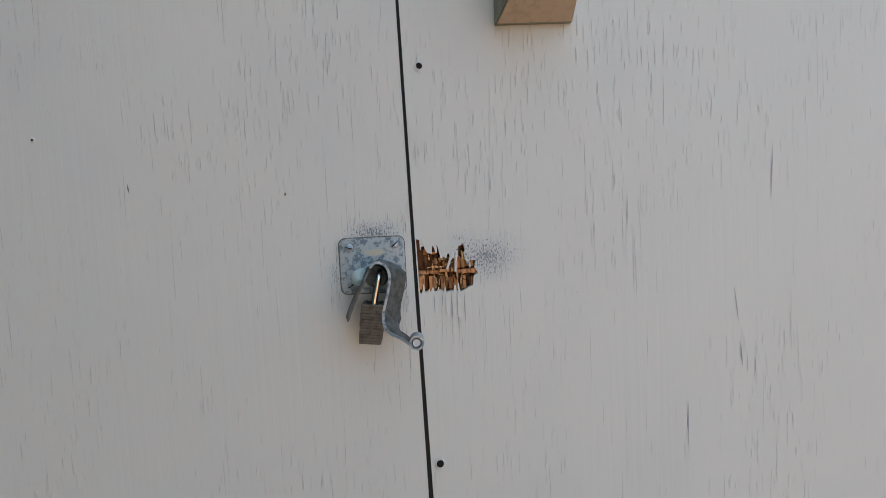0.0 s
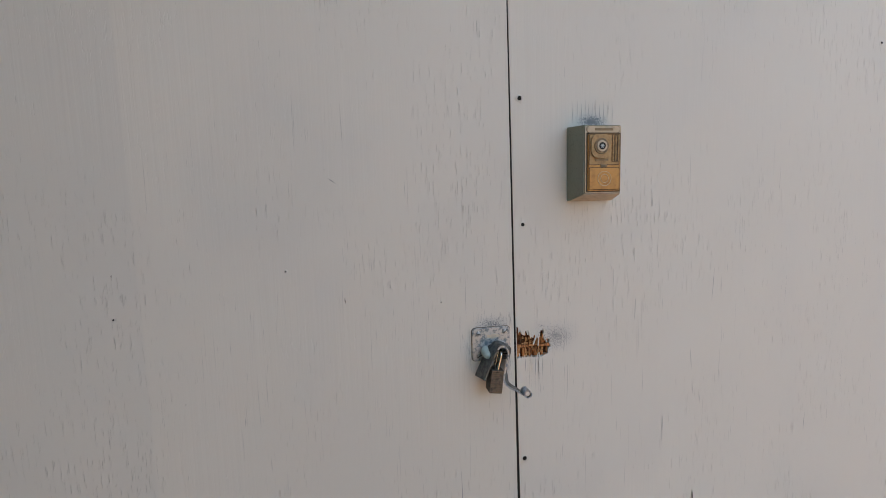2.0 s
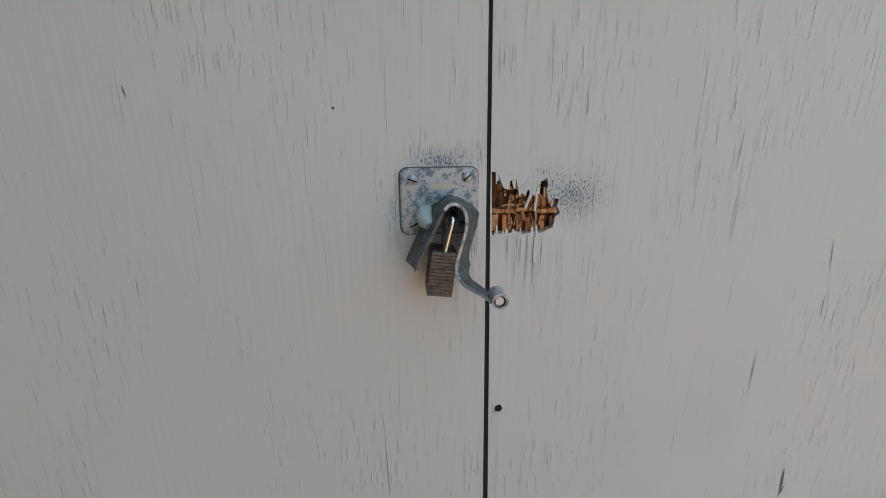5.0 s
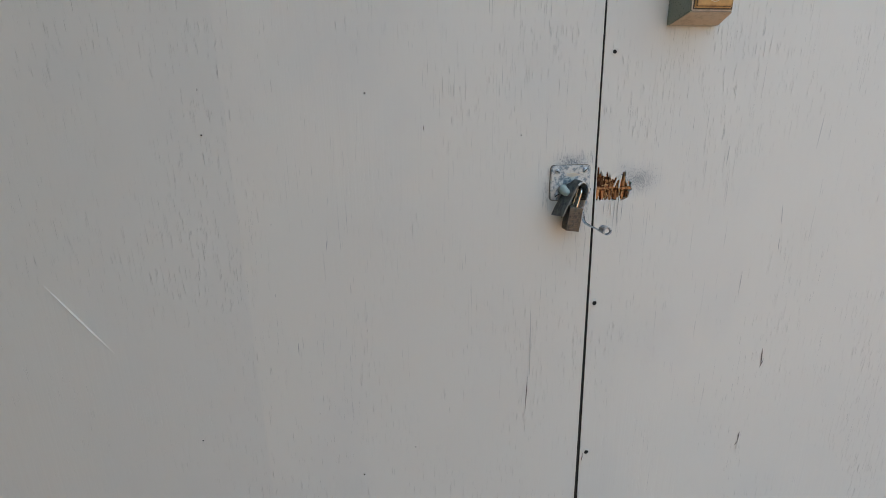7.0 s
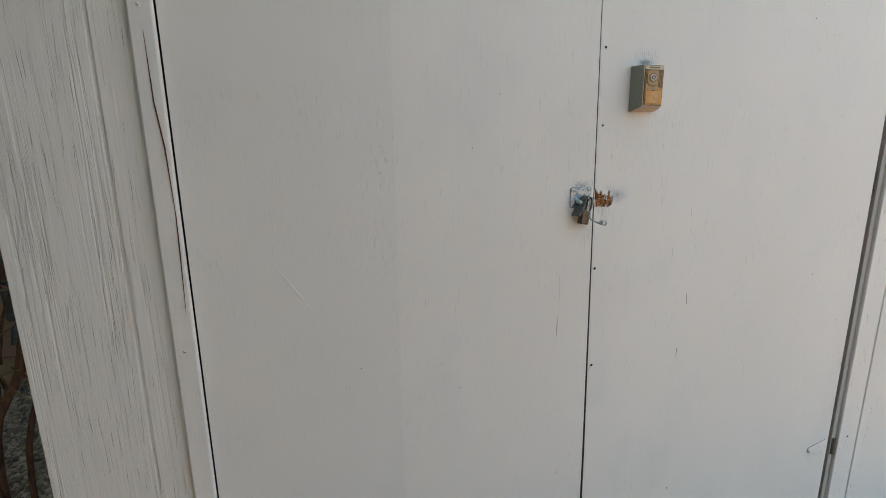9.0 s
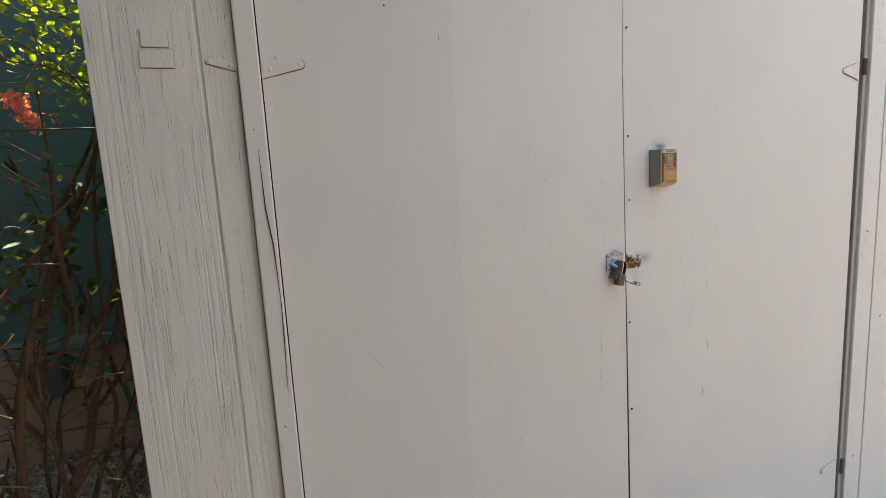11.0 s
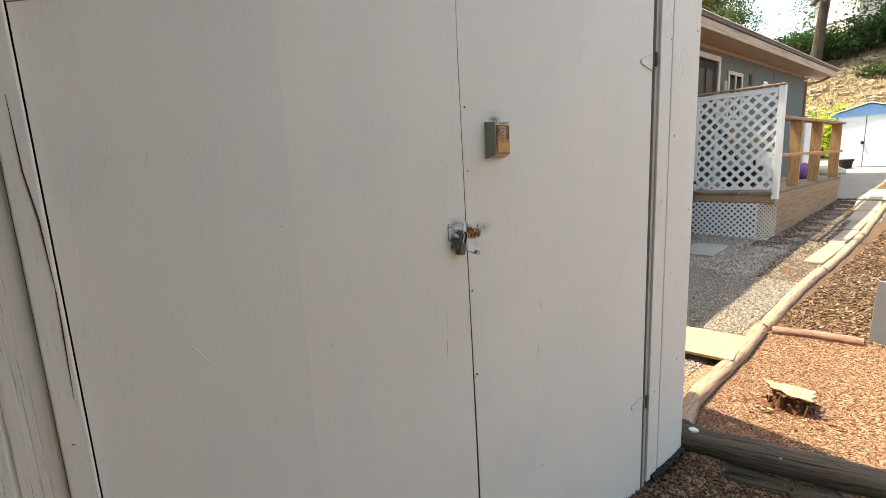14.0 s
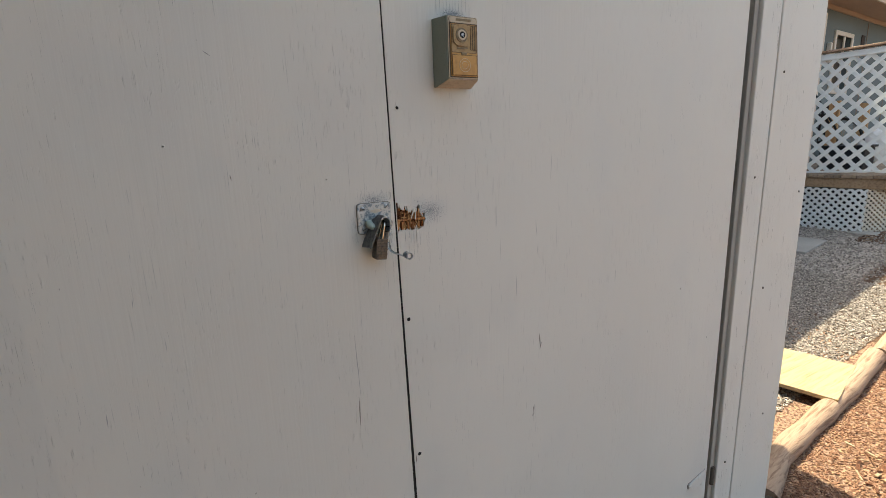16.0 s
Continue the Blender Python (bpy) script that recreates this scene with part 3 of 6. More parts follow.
# hairlines stand in loose groups, thickest round the lock
rnd = random.Random(31)
crack = {doorL: [], doorR: []}
for k in range(150):
    if k < 34:
        cx, cz = rnd.gauss(0.0, 0.07), rnd.gauss(1.275, 0.05)
    elif k < 105:
        cx, cz = rnd.uniform(0.03, 0.86), rnd.gauss(1.25, 0.33)
    else:
        cx, cz = rnd.uniform(-0.45, -0.02), rnd.gauss(1.3, 0.17)
    for j in range(rnd.randrange(2, 7)):
        x, z = cx + rnd.gauss(0, 0.013), cz + rnd.gauss(0, 0.025)
        if -0.064 < x < 0.062 and 1.262 < z < 1.328 or abs(x - 0.008) < 0.007 or not 0.1 < z < 2.15 or 0.08 < x < 0.152 and 1.48 < z < 1.605:
            continue
        crack[doorL if x < 0.008 else doorR].append((x, z, rnd.uniform(0.008, 0.03) if j else rnd.uniform(0.03, 0.075), rnd.uniform(0.00008, 0.0002), rnd.uniform(0, 6)))
# a thicket of short cracks hugs the latch plate and the broken patch
for k in range(120):
    x, z = rnd.choice(((rnd.gauss(-0.064, 0.004), rnd.uniform(1.262, 1.315)), (rnd.uniform(-0.056, 0.0), rnd.gauss(1.328, 0.006)), (rnd.uniform(-0.02, 0.0), rnd.gauss(1.262, 0.008)), (rnd.uniform(0.058, 0.085), rnd.gauss(1.295, 0.016))))
    crack[doorL if x < 0.008 else doorR].append((x, z, rnd.uniform(0.006, 0.018), rnd.uniform(0.00012, 0.0003), rnd.uniform(0, 6)))
for leaf, lines in crack.items():
    me = wander(lines, -0.0004)
    me.materials.append(M["hairline"])
    part("paint_cracking", me, None, leaf, "hairline cracks along the grain", kind="stuff")
for x, z0, z1 in ((0.0195, 1.252, 1.27), (0.0265, 1.258, 1.272), (0.0345, 1.244, 1.271), (0.040, 1.248, 1.27), (0.0455, 1.243, 1.27)):
    gouge(x, (z0 + z1) / 2, 0.0009, z1 - z0, 0, doorR, M["gouge"], int(x * 1e4))
# strips of paint lifted below the broken patch
for k, (x, z0, z1, w, out) in enumerate(((0.0305, 1.2505, 1.267, 0.0022, 0.0012), (0.0405, 1.2485, 1.268, 0.0026, 0.0012))):
    bm = bmesh.new()
    rows = [[bm.verts.new((x + s * w * (1 - 0.35 * f) + 0.0002 * math.sin(9 * f + k), -0.0003 - out * (1 - f) ** 1.6 - d, z0 + (z1 - z0) * f)) for s in (-0.5, 0.5) for d in (0.0, 0.0005)] for f in (0.0, 0.25, 0.5, 0.75, 1.0)]
    for a, b in zip(rows, rows[1:]):
        for i, j in ((0, 1), (1, 3), (3, 2), (2, 0)):
            bm.faces.new((a[i], a[j], b[j], b[i]))
    part("paint_flake", bm, M["trim_paint"], doorR, "lifted strip of old paint")
# a long slanting scratch, low on the wide leaf
scr = bmesh.new()
tube([(-0.724, 0.0002, 1.178), (-0.69, -0.0004, 1.127), (-0.657, 0.0002, 1.078)], [0.0008, 0.0016, 0.0008], 6, scr)
part("scratch", scr, M["door_paint"], doorL, "raised slanting scratch in the paint")


def screw(x, y, z, r, parent, material, turn=0.0, name="screw", slotted=True):
    """A slotted round-head screw facing the front."""
    bm = bmesh.new()
    rings = []
    for rr_, yy in ((r, 0), (r * 0.95, -r * 0.3), (r * 0.7, -r * 0.5), (r * 0.3, -r * 0.58)):
        rings.append([bm.verts.new((x + rr_ * math.cos(2 * math.pi * k / 14), y + yy, z + rr_ * math.sin(2 * math.pi * k / 14))) for k in range(14)])
    for a, b in zip(rings, rings[1:]):
        for k in range(14):
            bm.faces.new((a[k], a[(k + 1) % 14], b[(k + 1) % 14], b[k]))
    bm.faces.new(rings[-1])
    ob = part(name, bm, material, parent, "slotted screw" if slotted else "", True)
    if not slotted:
        return ob
    part("slot", box(-r * 0.85, r * 0.85, -r * 0.66, -r * 0.3, -r * 0.12, r * 0.12, m=pose(x, y, z, 0, turn, 0)), M["black_hole"], ob)
    return ob


def hinge(name_side, tip, root, zc, half, parent, y=0.0, label="strap hinge painted over"):
    """A tapering strap from root to tip with round tip and screws."""
    d = 1 if tip > root else -1
    out = [(root, zc + half), (root, zc - half)]
    n = 7
    for k in range(n + 1):
        a = -math.pi / 2 + math.pi * k / n
        out.append((tip - d * half * 0.3 + d * half * 0.3 * math.cos(a), zc + half * 0.3 * math.sin(a)))
    # dark outline: cracked paint, and the hinge's shadow put in as colour
    part("crack_shadow_line", plate([(x + (0.0015 if x > (tip + root) / 2 else -0.0015), z + (0.0013 if z > zc else -0.002)) for x, z in out], y - 0.0005, y - 0.0001), M["gouge"], parent, "dark line for cracked paint and painted-in shadow round the hinge")
    bm = plate(out, y - 0.0042, y - 0.0006)
    bmesh.ops.bevel(bm, geom=[e for e in bm.edges if all(v.co.y < y - 0.003 for v in e.verts) and len(e.link_faces) == 2 and e.calc_face_angle(0) > 0.5], offset=0.0006, segments=1, affect="EDGES")
    ob = part("hinge", bm, M["door_paint"], parent, label)
    for f, dz in ((0.12, 0.0), (0.62, 0.55), (0.8, -0.55)):
        screw(tip + (root - tip) * f, y - 0.0032, zc + dz * half * 0.75, 0.0048, ob, M["door_paint"], slotted=False)
    return ob


for zc in (1.788, 0.47):
    hinge("door", -0.798, -0.8825, zc + 0.005, 0.03, doorL)
    hinge("frame", -0.985, -0.9285, zc + 0.007, 0.019, shed)
    h = hinge("door", 0.815, 0.884, zc + (0.024 if zc > 1 else -0.003), 0.027, doorR)
    part("knuckle", tube([(0.906, -0.006, zc - 0.008 + 0.02), (0.906, -0.006, zc + 0.062)] if zc > 1 else [(0.912, -0.006, zc - 0.03), (0.912, -0.006, zc + 0.025)], 0.006, 10), M["reveal"], h, "rusty hinge pin", True)
# hairline splits that follow the grain of the siding
M["split_line"] = plain("split_line", (0.25, 0.235, 0.22), 0.9, fine=300, vary=0.3, bump=0)
rs = random.Random(53)
lines = {-0.0004: [], -0.0149: [], -0.0139: []}
for k in range(300):
    if k % 4 == 0:
        lines[-0.0149].append((rs.uniform(1.005, 1.185), rs.uniform(0.2, 2.3), rs.uniform(0.01, 0.05), rs.uniform(0.0003, 0.0007), rs.uniform(0, 6)))
        lines[-0.0139].append((rs.uniform(0.926, 0.992), rs.uniform(0.2, 2.2), rs.uniform(0.008, 0.035), rs.uniform(0.0003, 0.0007), rs.uniform(0, 6)))
        continue
    x = rs.uniform(-1.18, -0.935)
    if k % 3:
        x = rs.choice((-1.13, -1.10, -1.065, -1.03, -1.015, -0.965)) + rs.gauss(0, 0.009)
    if abs(x + 0.995) < 0.006 or not -1.18 < x < -0.935:
        continue
    ln = rs.uniform(0.03, 0.1) if k % 4 else rs.uniform(0.15, 0.5)
    lines[-0.0004].append((x, 2.3 - 2.1 * rs.random() ** 0.75, ln, rs.uniform(0.0002, 0.00055), rs.uniform(0, 6)))
for y, group_ in lines.items():
    me = wander(group_, y, 0.0012)
    me.materials.append(M["split_line"])
    part("split_grain", me, None, shed, "hairline splits along the grain", kind="stuff")
# bulging split in the left batten
M["split_red"] = raw_wood("split_red", (0.12, 0.04, 0.026), (0.03, 0.014, 0.01), (60, 60, 20), 0.85)
part("batten_split", tube([(-0.904, -0.0163, 1.62), (-0.902, -0.017, 1.5), (-0.894, -0.0172, 1.42), (-0.8905, -0.017, 1.3)], [0.0004, 0.0012, 0.0014, 0.0005], 5), M["split_red"], shed, "dark split in the batten")
part("batten_split", tube([(-0.8905, -0.0155, 1.3), (-0.892, -0.0166, 1.22), (-0.895, -0.0168, 1.1)], [0.0012, 0.0012, 0.0003], 5), M["split_red"], shed, "dark split in the batten")
for x, z in ((-0.907, 1.66), (-0.907, 1.02), (-0.907, 2.16)):
    screw(x, -0.0162, z, 0.0038, shed, M["trim_paint"], 30)
for x, z in ((0.985, 1.9), (1.03, 1.55), (1.045, 1.0), (1.17, 1.95), (1.165, 1.25), (1.12, 0.6), (0.955, 1.3), (0.955, 0.5)):
    screw(x, -0.0135 if x < 0.998 else -0.0145, z, 0.003, shed, M["reveal"], 70, "nail_head")
part("moss_edge", tube(smooth_path([(0.95, -0.018, 0.10), (1.05, -0.022, 0.115), (1.13, -0.02, 0.125), (1.197, -0.02, 0.14)], 5), 0.012, 6, wobble=0.5), M["gap_dark"], shed, "dark rotten lower edge")
# painted-over plaque on the siding
# the batten's shadow line, put in as a thin dark strip
part("trim_line", box(-0.9285, -0.9262, -0.004, -0.0005, 0.03, 2.5), M["gouge"], shed, "dark strip painting in the shadow line beside the batten")
part("trim_line", box(0.9966, 0.9985, -0.0095, -0.0005, 0.12, 2.5), M["hairline"], shed, "thin line beside the trim")
part("trim_line", box(-0.884, 1.02, -0.006, -0.0005, 2.2622, 2.2645), M["gouge"], shed, "dark line above the trim")
plq = thing("wall_plaque", "small raised plaque painted over with the wall", "plaque")
for x0, x1, z0, z1 in ((-1.092, -1.046, 1.818, 1.850), (-1.098, -1.040, 1.780, 1.812)):
    part("bar", box(x0, x1, -0.0042, -0.0006, z0, z1, 0.0012, 2), M["siding_paint"], plq)
    # dark outline: the bar's groove with its shadow painted in, wider below
    part("crack_shadow_line", box(x0 - 0.001, x1 + 0.0004, -0.0007, -0.0002, z0 - 0.0012, z1 - 0.0004), M["gouge"], plq)

M["white_metal"] = plain("white_metal", (0.72, 0.73, 0.74), 0.4, 0.2)
M["paint_remnant"] = plain("paint_remnant", (0.62, 0.54, 0.44), 0.6, fine=400, vary=0.2, bump=0.0002)
# ---- lock plate with latch strap ----
lock = thing("door_latch", "weathered zinc latch plate with a bent strap and slotted screws", "latch")


def rounded(x0, x1, z0, z1, r, n=5):
    out = []
    for cx, cz, a0 in ((x1 - r, z1 - r, 0), (x0 + r, z1 - r, 90), (x0 + r, z0 + r, 180), (x1 - r, z0 + r, 270)):
        for k in range(n + 1):
            a = radians(a0 + 90 * k / n)
            out.append((cx + r * math.cos(a), cz + r * math.sin(a)))
    return out


def rim_plate(x0, x1, z0, z1, r, y0, y1, bevel):
    bm = plate(rounded(x0, x1, z0, z1, r), y0, y1)
    bmesh.ops.dissolve_limit(bm, angle_limit=0.01, verts=bm.verts[:], edges=bm.edges[:])
    bmesh.ops.bevel(bm, geom=[e for e in bm.edges if all(abs(v.co.y - y0) < 1e-6 for v in e.verts)], offset=bevel, segments=2, affect="EDGES")
    return bm


part("plate", rim_plate(-0.058, -0.0035, 1.2735, 1.32, 0.0055, -0.0028, -0.0002, 0.001), M["zinc"], lock, "zinc plate stained with old paint", True)
for x, z, a in ((-0.0498, 1.3122, 18), (-0.0115, 1.3135, -40), (-0.049, 1.2805, -30), (-0.0118, 1.2815, 5)):
    screw(x, -0.0028, z, 0.0038, lock, M["zinc"], a)
part("raised_rib", rim_plate(-0.036, -0.009, 1.288, 1.30, 0.005, -0.0052, -0.0026, 0.0015), M["zinc"], lock, smooth=True)
part("pivot", tube([(-0.028, -0.004, 1.288), (-0.028, -0.0125, 1.288)], [0.0105, 0.009], 18), M["zinc_dark"], lock, smooth=True)
part("lever_end", tube([(-0.040, -0.003, 1.2895), (-0.0425, -0.010, 1.2885), (-0.0415, -0.0185, 1.2865), (-0.0395, -0.0225, 1.2845)], [0.0055, 0.0058, 0.0052, 0.0028], 14), M["green_plug"], lock, "pale green worn lever end", True)
strap = [(-0.0490, 1.2570), (-0.0452, 1.2665), (-0.0400, 1.2770), (-0.0345, 1.2880), (-0.0310, 1.2955), (-0.0270, 1.3000), (-0.0225, 1.3005), (-0.0175, 1.2970), (-0.0152, 1.2905), (-0.0158, 1.2830), (-0.0182, 1.2730),
         (-0.0212, 1.2620), (-0.0218, 1.2535), (-0.0195, 1.2480), (-0.0150, 1.2448), (-0.0085, 1.2425), (-0.0020, 1.2388), (0.0029, 1.2358)]
sp = smooth_path([(x, z, 0) for x, z in strap], 4)
n_sp = len(sp)
y_front = [-0.033 + 0.003 * math.sin(i / n_sp * 3.1) - 0.019 * max(0, (i / n_sp - 0.70) / 0.30) for i in range(n_sp)]
y_back = [-0.005 - 0.031 * max(0, (i / n_sp - 0.70) / 0.30) for i in range(n_sp)]
bm = ribbon([(p.x, p.y) for p in sp], y_front, y_back, 0.0018)
# the long leg flares: its inner edge lies further towards the seam
bm.verts.ensure_lookup_table()
for i in range(n_sp):
    f = max(0.0, min(1.0, (i / n_sp - 0.36) / 0.12)) * max(0.0, min(1.0, (0.86 - i / n_sp) / 0.14))
    for v in (bm.verts[4 * i + 1], bm.verts[4 * i + 2]):
        v.co.x += 0.0115 * f
    g = max(0.0, min(1.0, (0.3 - i / n_sp) / 0.12))
    for v in (bm.verts[4 * i + 1], bm.verts[4 * i + 2]):
        v.co.x -= 0.006 * g
        v.co.z -= 0.003 * g
part("strap", bm, M["zinc_dark"], lock, "bent sheet-metal strap dulled by weather", True)
i_w = n_sp // 4
part("worn_edge", ribbon([(p.x, p.y) for p in sp[i_w:]], [y - 0.0003 for y in y_front[i_w:]], [y + 0.0007 for y in y_front[i_w:]], 0.0021), M["zinc"], lock, "bright worn strap edge", True)
curl = [(0.0038 + 0.0048 * math.cos(a), 1.2404 + 0.0048 * math.sin(a)) for a in [radians(-95 + 330 * k / 16) for k in range(17)]]
part("curled_end", ribbon(curl, -0.0525, -0.038, 0.0016), M["zinc"], lock, "rolled bright strap end", True)
part("curl_pin", tube([(0.0038, -0.051, 1.2404), (0.0038, -0.038, 1.2404)], 0.003, 10), M["white_metal"], lock, smooth=True)
part("plate_gap", rim_plate(-0.0591, -0.0029, 1.2724, 1.3208, 0.006, -0.0006, -0.0001, 0.0001), M["gouge"], lock, "cracked paint line round the plate")
flake = [(-0.0285 + 0.011 * (1 + 0.3 * math.sin(5 * a) + 0.16 * math.sin(11 * a + 1)) * math.cos(a), 1.3085 + 0.0024 * (1 + 0.35 * math.sin(4 * a + 2)) * math.sin(a) + 0.0015 * math.cos(2 * a)) for a in [2 * math.pi * k / 40 for k in range(40)]]
part("paint_remnant", plate(flake, -0.0031, -0.0026), M["paint_remnant"], lock, "cream paint left on the plate")
part("spring_tail", tube(smooth_path([(-0.046, -0.028, 1.264), (-0.0485, -0.029, 1.262), (-0.050, -0.029, 1.257), (-0.0495, -0.029, 1.255)], 4), 0.0006, 6), M["zinc_dark"], lock, smooth=True)

# ---- padlock ----
pad = thing("padlock", "small laminated padlock with a bright shackle, hanging shut", "padlock", pose(-0.0295, -0.0185, 1.271, 0, 7, 0))
for k in range(13):
    z = -0.0035 - k * 0.00245
    w = 0.0088 + (0.0004 if k % 3 == 0 else 0) - (0.0006 if k in (0, 12) else 0)
    part("lamination", box(-w, w, -0.0115, 0.0085, z - 0.00225, z, 0.0004), M["brass_dull"], pad)
part("body_core", box(-0.0081, 0.0081, -0.0107, 0.0078, -0.0345, -0.0045), M["black_hole"], pad)
for x in (-0.0062, 0.0062):
    for y in (-0.0092, 0.0062):
        part("rivet", tube([(x, y, -0.0036), (x, y, -0.0026)], [0.0014, 0.0008], 8), M["zinc_dark"], pad)
arch = [(0.0005, -0.007, -0.004), (0.0018, -0.007, 0.008), (0.0028, -0.007, 0.0165), (0.0031, -0.0045, 0.0205), (0.0032, 0.0, 0.022), (0.0031, 0.0042, 0.0205), (0.0028, 0.0062, 0.0165), (0.0015, 0.0065, 0.006), (0.0005, 0.0065, -0.004)]
part("shackle", tube(smooth_path(arch, 4), 0.0024, 12), M["chrome"], pad, "bright steel shackle", True)

# ---- key box ----
kb = thing("key_safe", "worn brass-faced key safe in a grey metal housing", "key safe", pose(0.1155, 0, 1.5438))
FX0, FX1, FZ0, FZ1, FY = -0.0265, 0.0265, -0.043, 0.0462, -0.0355
hb = bmesh.new()
prof = [((-0.0335, -0.052), (0.031, -0.052), (0.031, 0.0475), (-0.0335, 0.0475), 0.0), ((-0.0335, -0.052), (0.031, -0.052), (0.031, 0.0475), (-0.0335, 0.0475), -0.006), ((FX0, FZ0), (FX1, FZ0), (FX1, FZ1), (FX0, FZ1), FY)]
rings = [[hb.verts.new((x, y, z)) for x, z in p] for *p, y in prof]
for a, b in zip(rings, rings[1:]):
    for k in range(4):
        hb.faces.new((a[k], a[(k + 1) % 4], b[(k + 1) % 4], b[k]))
hb.faces.new(rings[0][::-1])
hb.faces.new(rings[-1])
bmesh.ops.bevel(hb, geom=[e for e in hb.edges if max(v.co.y for v in e.verts) < -0.001], offset=0.0012, segments=2, affect="EDGES")
part("housing", hb, M["grey_enamel"], kb, "chipped grey-green housing", True)
part("face", rim_plate(FX0 + 0.0015, FX1 - 0.0015, FZ0 + 0.001, FZ1 - 0.0015, 0.002, FY - 0.0012, FY + 0.0002, 0.0005), M["tan_metal"], kb, "tan metal front", True)
part("label_strip", rim_plate(-0.0235, 0.0235, 0.0362, 0.0445, 0.004, FY - 0.002, FY - 0.001, 0.0004), M["tan_metal"], kb, "rounded raised label field", True)
part("label_bar", box(-0.0125, 0.0135, FY - 0.0024, FY - 0.0019, 0.0388, 0.0422, 0.0002), M["brass_dark"], kb)
part("label_rim", rim_plate(-0.0240, 0.0240, 0.0357, 0.0450, 0.0044, FY - 0.0014, FY - 0.0009, 0.0001), M["brass_line"], kb)
bv = bmesh.new()
q = [bv.verts.new(p) for p in ((-0.0322, -0.0062, -0.0528), (0.0304, -0.0062, -0.0528), (FX1 - 0.0008, FY - 0.0006, FZ0 - 0.0009), (FX0 + 0.0006, FY - 0.0006, FZ0 - 0.0009))]
q2 = [bv.verts.new(v.co + Vector((0, 0.0006, 0.001))) for v in q]
bv.faces.new(q)
bv.faces.new(q2[::-1])
for k in range(4):
    bv.faces.new((q[k], q[(k + 1) % 4], q2[(k + 1) % 4], q2[k]))
part("lower_bevel", bv, M["tan_metal"], kb, "bare tan lower bevel")
cover = part("cover", rim_plate(-0.0225, 0.0235, -0.0395, 0.0345, 0.0025, FY - 0.0034, FY - 0.001, 0.0008), M["brass"], kb, "dull brass cover", True)
fr = bmesh.new()
for x0, x1, z0, z1 in ((-0.0238, -0.0224, -0.041, 0.036), (0.0234, 0.0248, -0.041, 0.036), (-0.0224, 0.0234, 0.0345, 0.036), (-0.0224, 0.0234, -0.041, -0.0396)):
    box(x0, x1, FY - 0.0016, FY - 0.0006, z0, z1, bm=fr)
part("cover_gap", fr, M["brass_line"], kb)
# dark plate that paints in the shadow round the lock surround
part("lock_shadow_gap", rim_plate(-0.0188, 0.0088, 0.0037, 0.0333, 0.009, FY - 0.0039, FY - 0.0031, 0.0001), M["brass_line"], cover)
part("upper_gap", rim_plate(-0.0213, 0.0223, -0.0058, 0.0336, 0.0015, FY - 0.0036, FY - 0.0032, 0.0001), M["brass_line"], cover)
part("upper_field", rim_plate(-0.0206, 0.0216, -0.0051, 0.0329, 0.0012, FY - 0.0038, FY - 0.0032, 0.0001), M["tan_brass"], cover, smooth=True)
cyl = part("lock_surround", rim_plate(-0.018, 0.008, 0.0045, 0.0325, 0.0085, FY - 0.0062, FY - 0.003, 0.0012), M["tan_brass"], kb, "rounded square lock surround", True)
part("lock_face", tube([(-0.005, FY - 0.006, 0.0185), (-0.005, FY - 0.0072, 0.0185)], [0.0105, 0.0098], 24), M["brass_dark"], cyl, smooth=True)
part("lock_ring", tube([(-0.005, FY - 0.007, 0.0185), (-0.005, FY - 0.0084, 0.0185)], [0.0075, 0.007], 24), M["tan_metal"], cyl, smooth=True)
part("keyway", tube([(-0.005, FY - 0.0082, 0.0185), (-0.005, FY - 0.0087, 0.0185)], [0.0046, 0.0046], 18), M["black_hole"], cyl)
for a in (0, 60, 120):
    part("key_pin", box(-0.0028, 0.0028, -0.0092, -0.0086, -0.0006, 0.0006, m=pose(-0.005, FY + 0.0003, 0.0185, 0, a, 0)), M["zinc"], cyl)
for x in (0.0125, 0.0165, 0.0205):
    part("rib_gap", box(x - 0.0017, x + 0.0017, FY - 0.0041, FY - 0.003, -0.0016, 0.0331), M["brass_line"], cover)
    part("rib", box(x - 0.001, x + 0.001, FY - 0.0046, FY - 0.003, -0.001, 0.0325, 0.0004), M["tan_brass"], cover)
part("mark_bar", box(-0.0125, 0.006, FY - 0.0043, FY - 0.0037, -0.0003, 0.0023, 0.0001), M["brass_dark"], cover)
part("finger_notch", box(-0.005, 0.005, FY - 0.004, FY - 0.0032, -0.0085, -0.0048, 0.0004), M["brass_dark"], cover)
part("field_gap", rim_plate(-0.0213, 0.0223, -0.0383, -0.0087, 0.0015, FY - 0.0036, FY - 0.0032, 0.0001), M["brass_line"], cover)
part("lower_field", rim_plate(-0.0205, 0.0215, -0.0375, -0.0095, 0.0012, FY - 0.0046, FY - 0.0032, 0.0005), M["brass"], cover, smooth=True)
bm = bmesh.new()
tube([(0.0005 + 0.0095 * math.cos(a), FY - 0.0046, -0.0235 + 0.0095 * math.sin(a)) for a in [2 * math.pi * k / 24 for k in range(25)]], 0.0004, 6, bm)
tube([(0.0005 + 0.0055 * math.cos(a), FY - 0.0046, -0.0235 + 0.0055 * math.sin(a)) for a in [2 * math.pi * k / 20 for k in range(21)]], 0.0004, 6, bm)
part("emblem", bm, M["tan_metal"], cover, "faint round emblem")

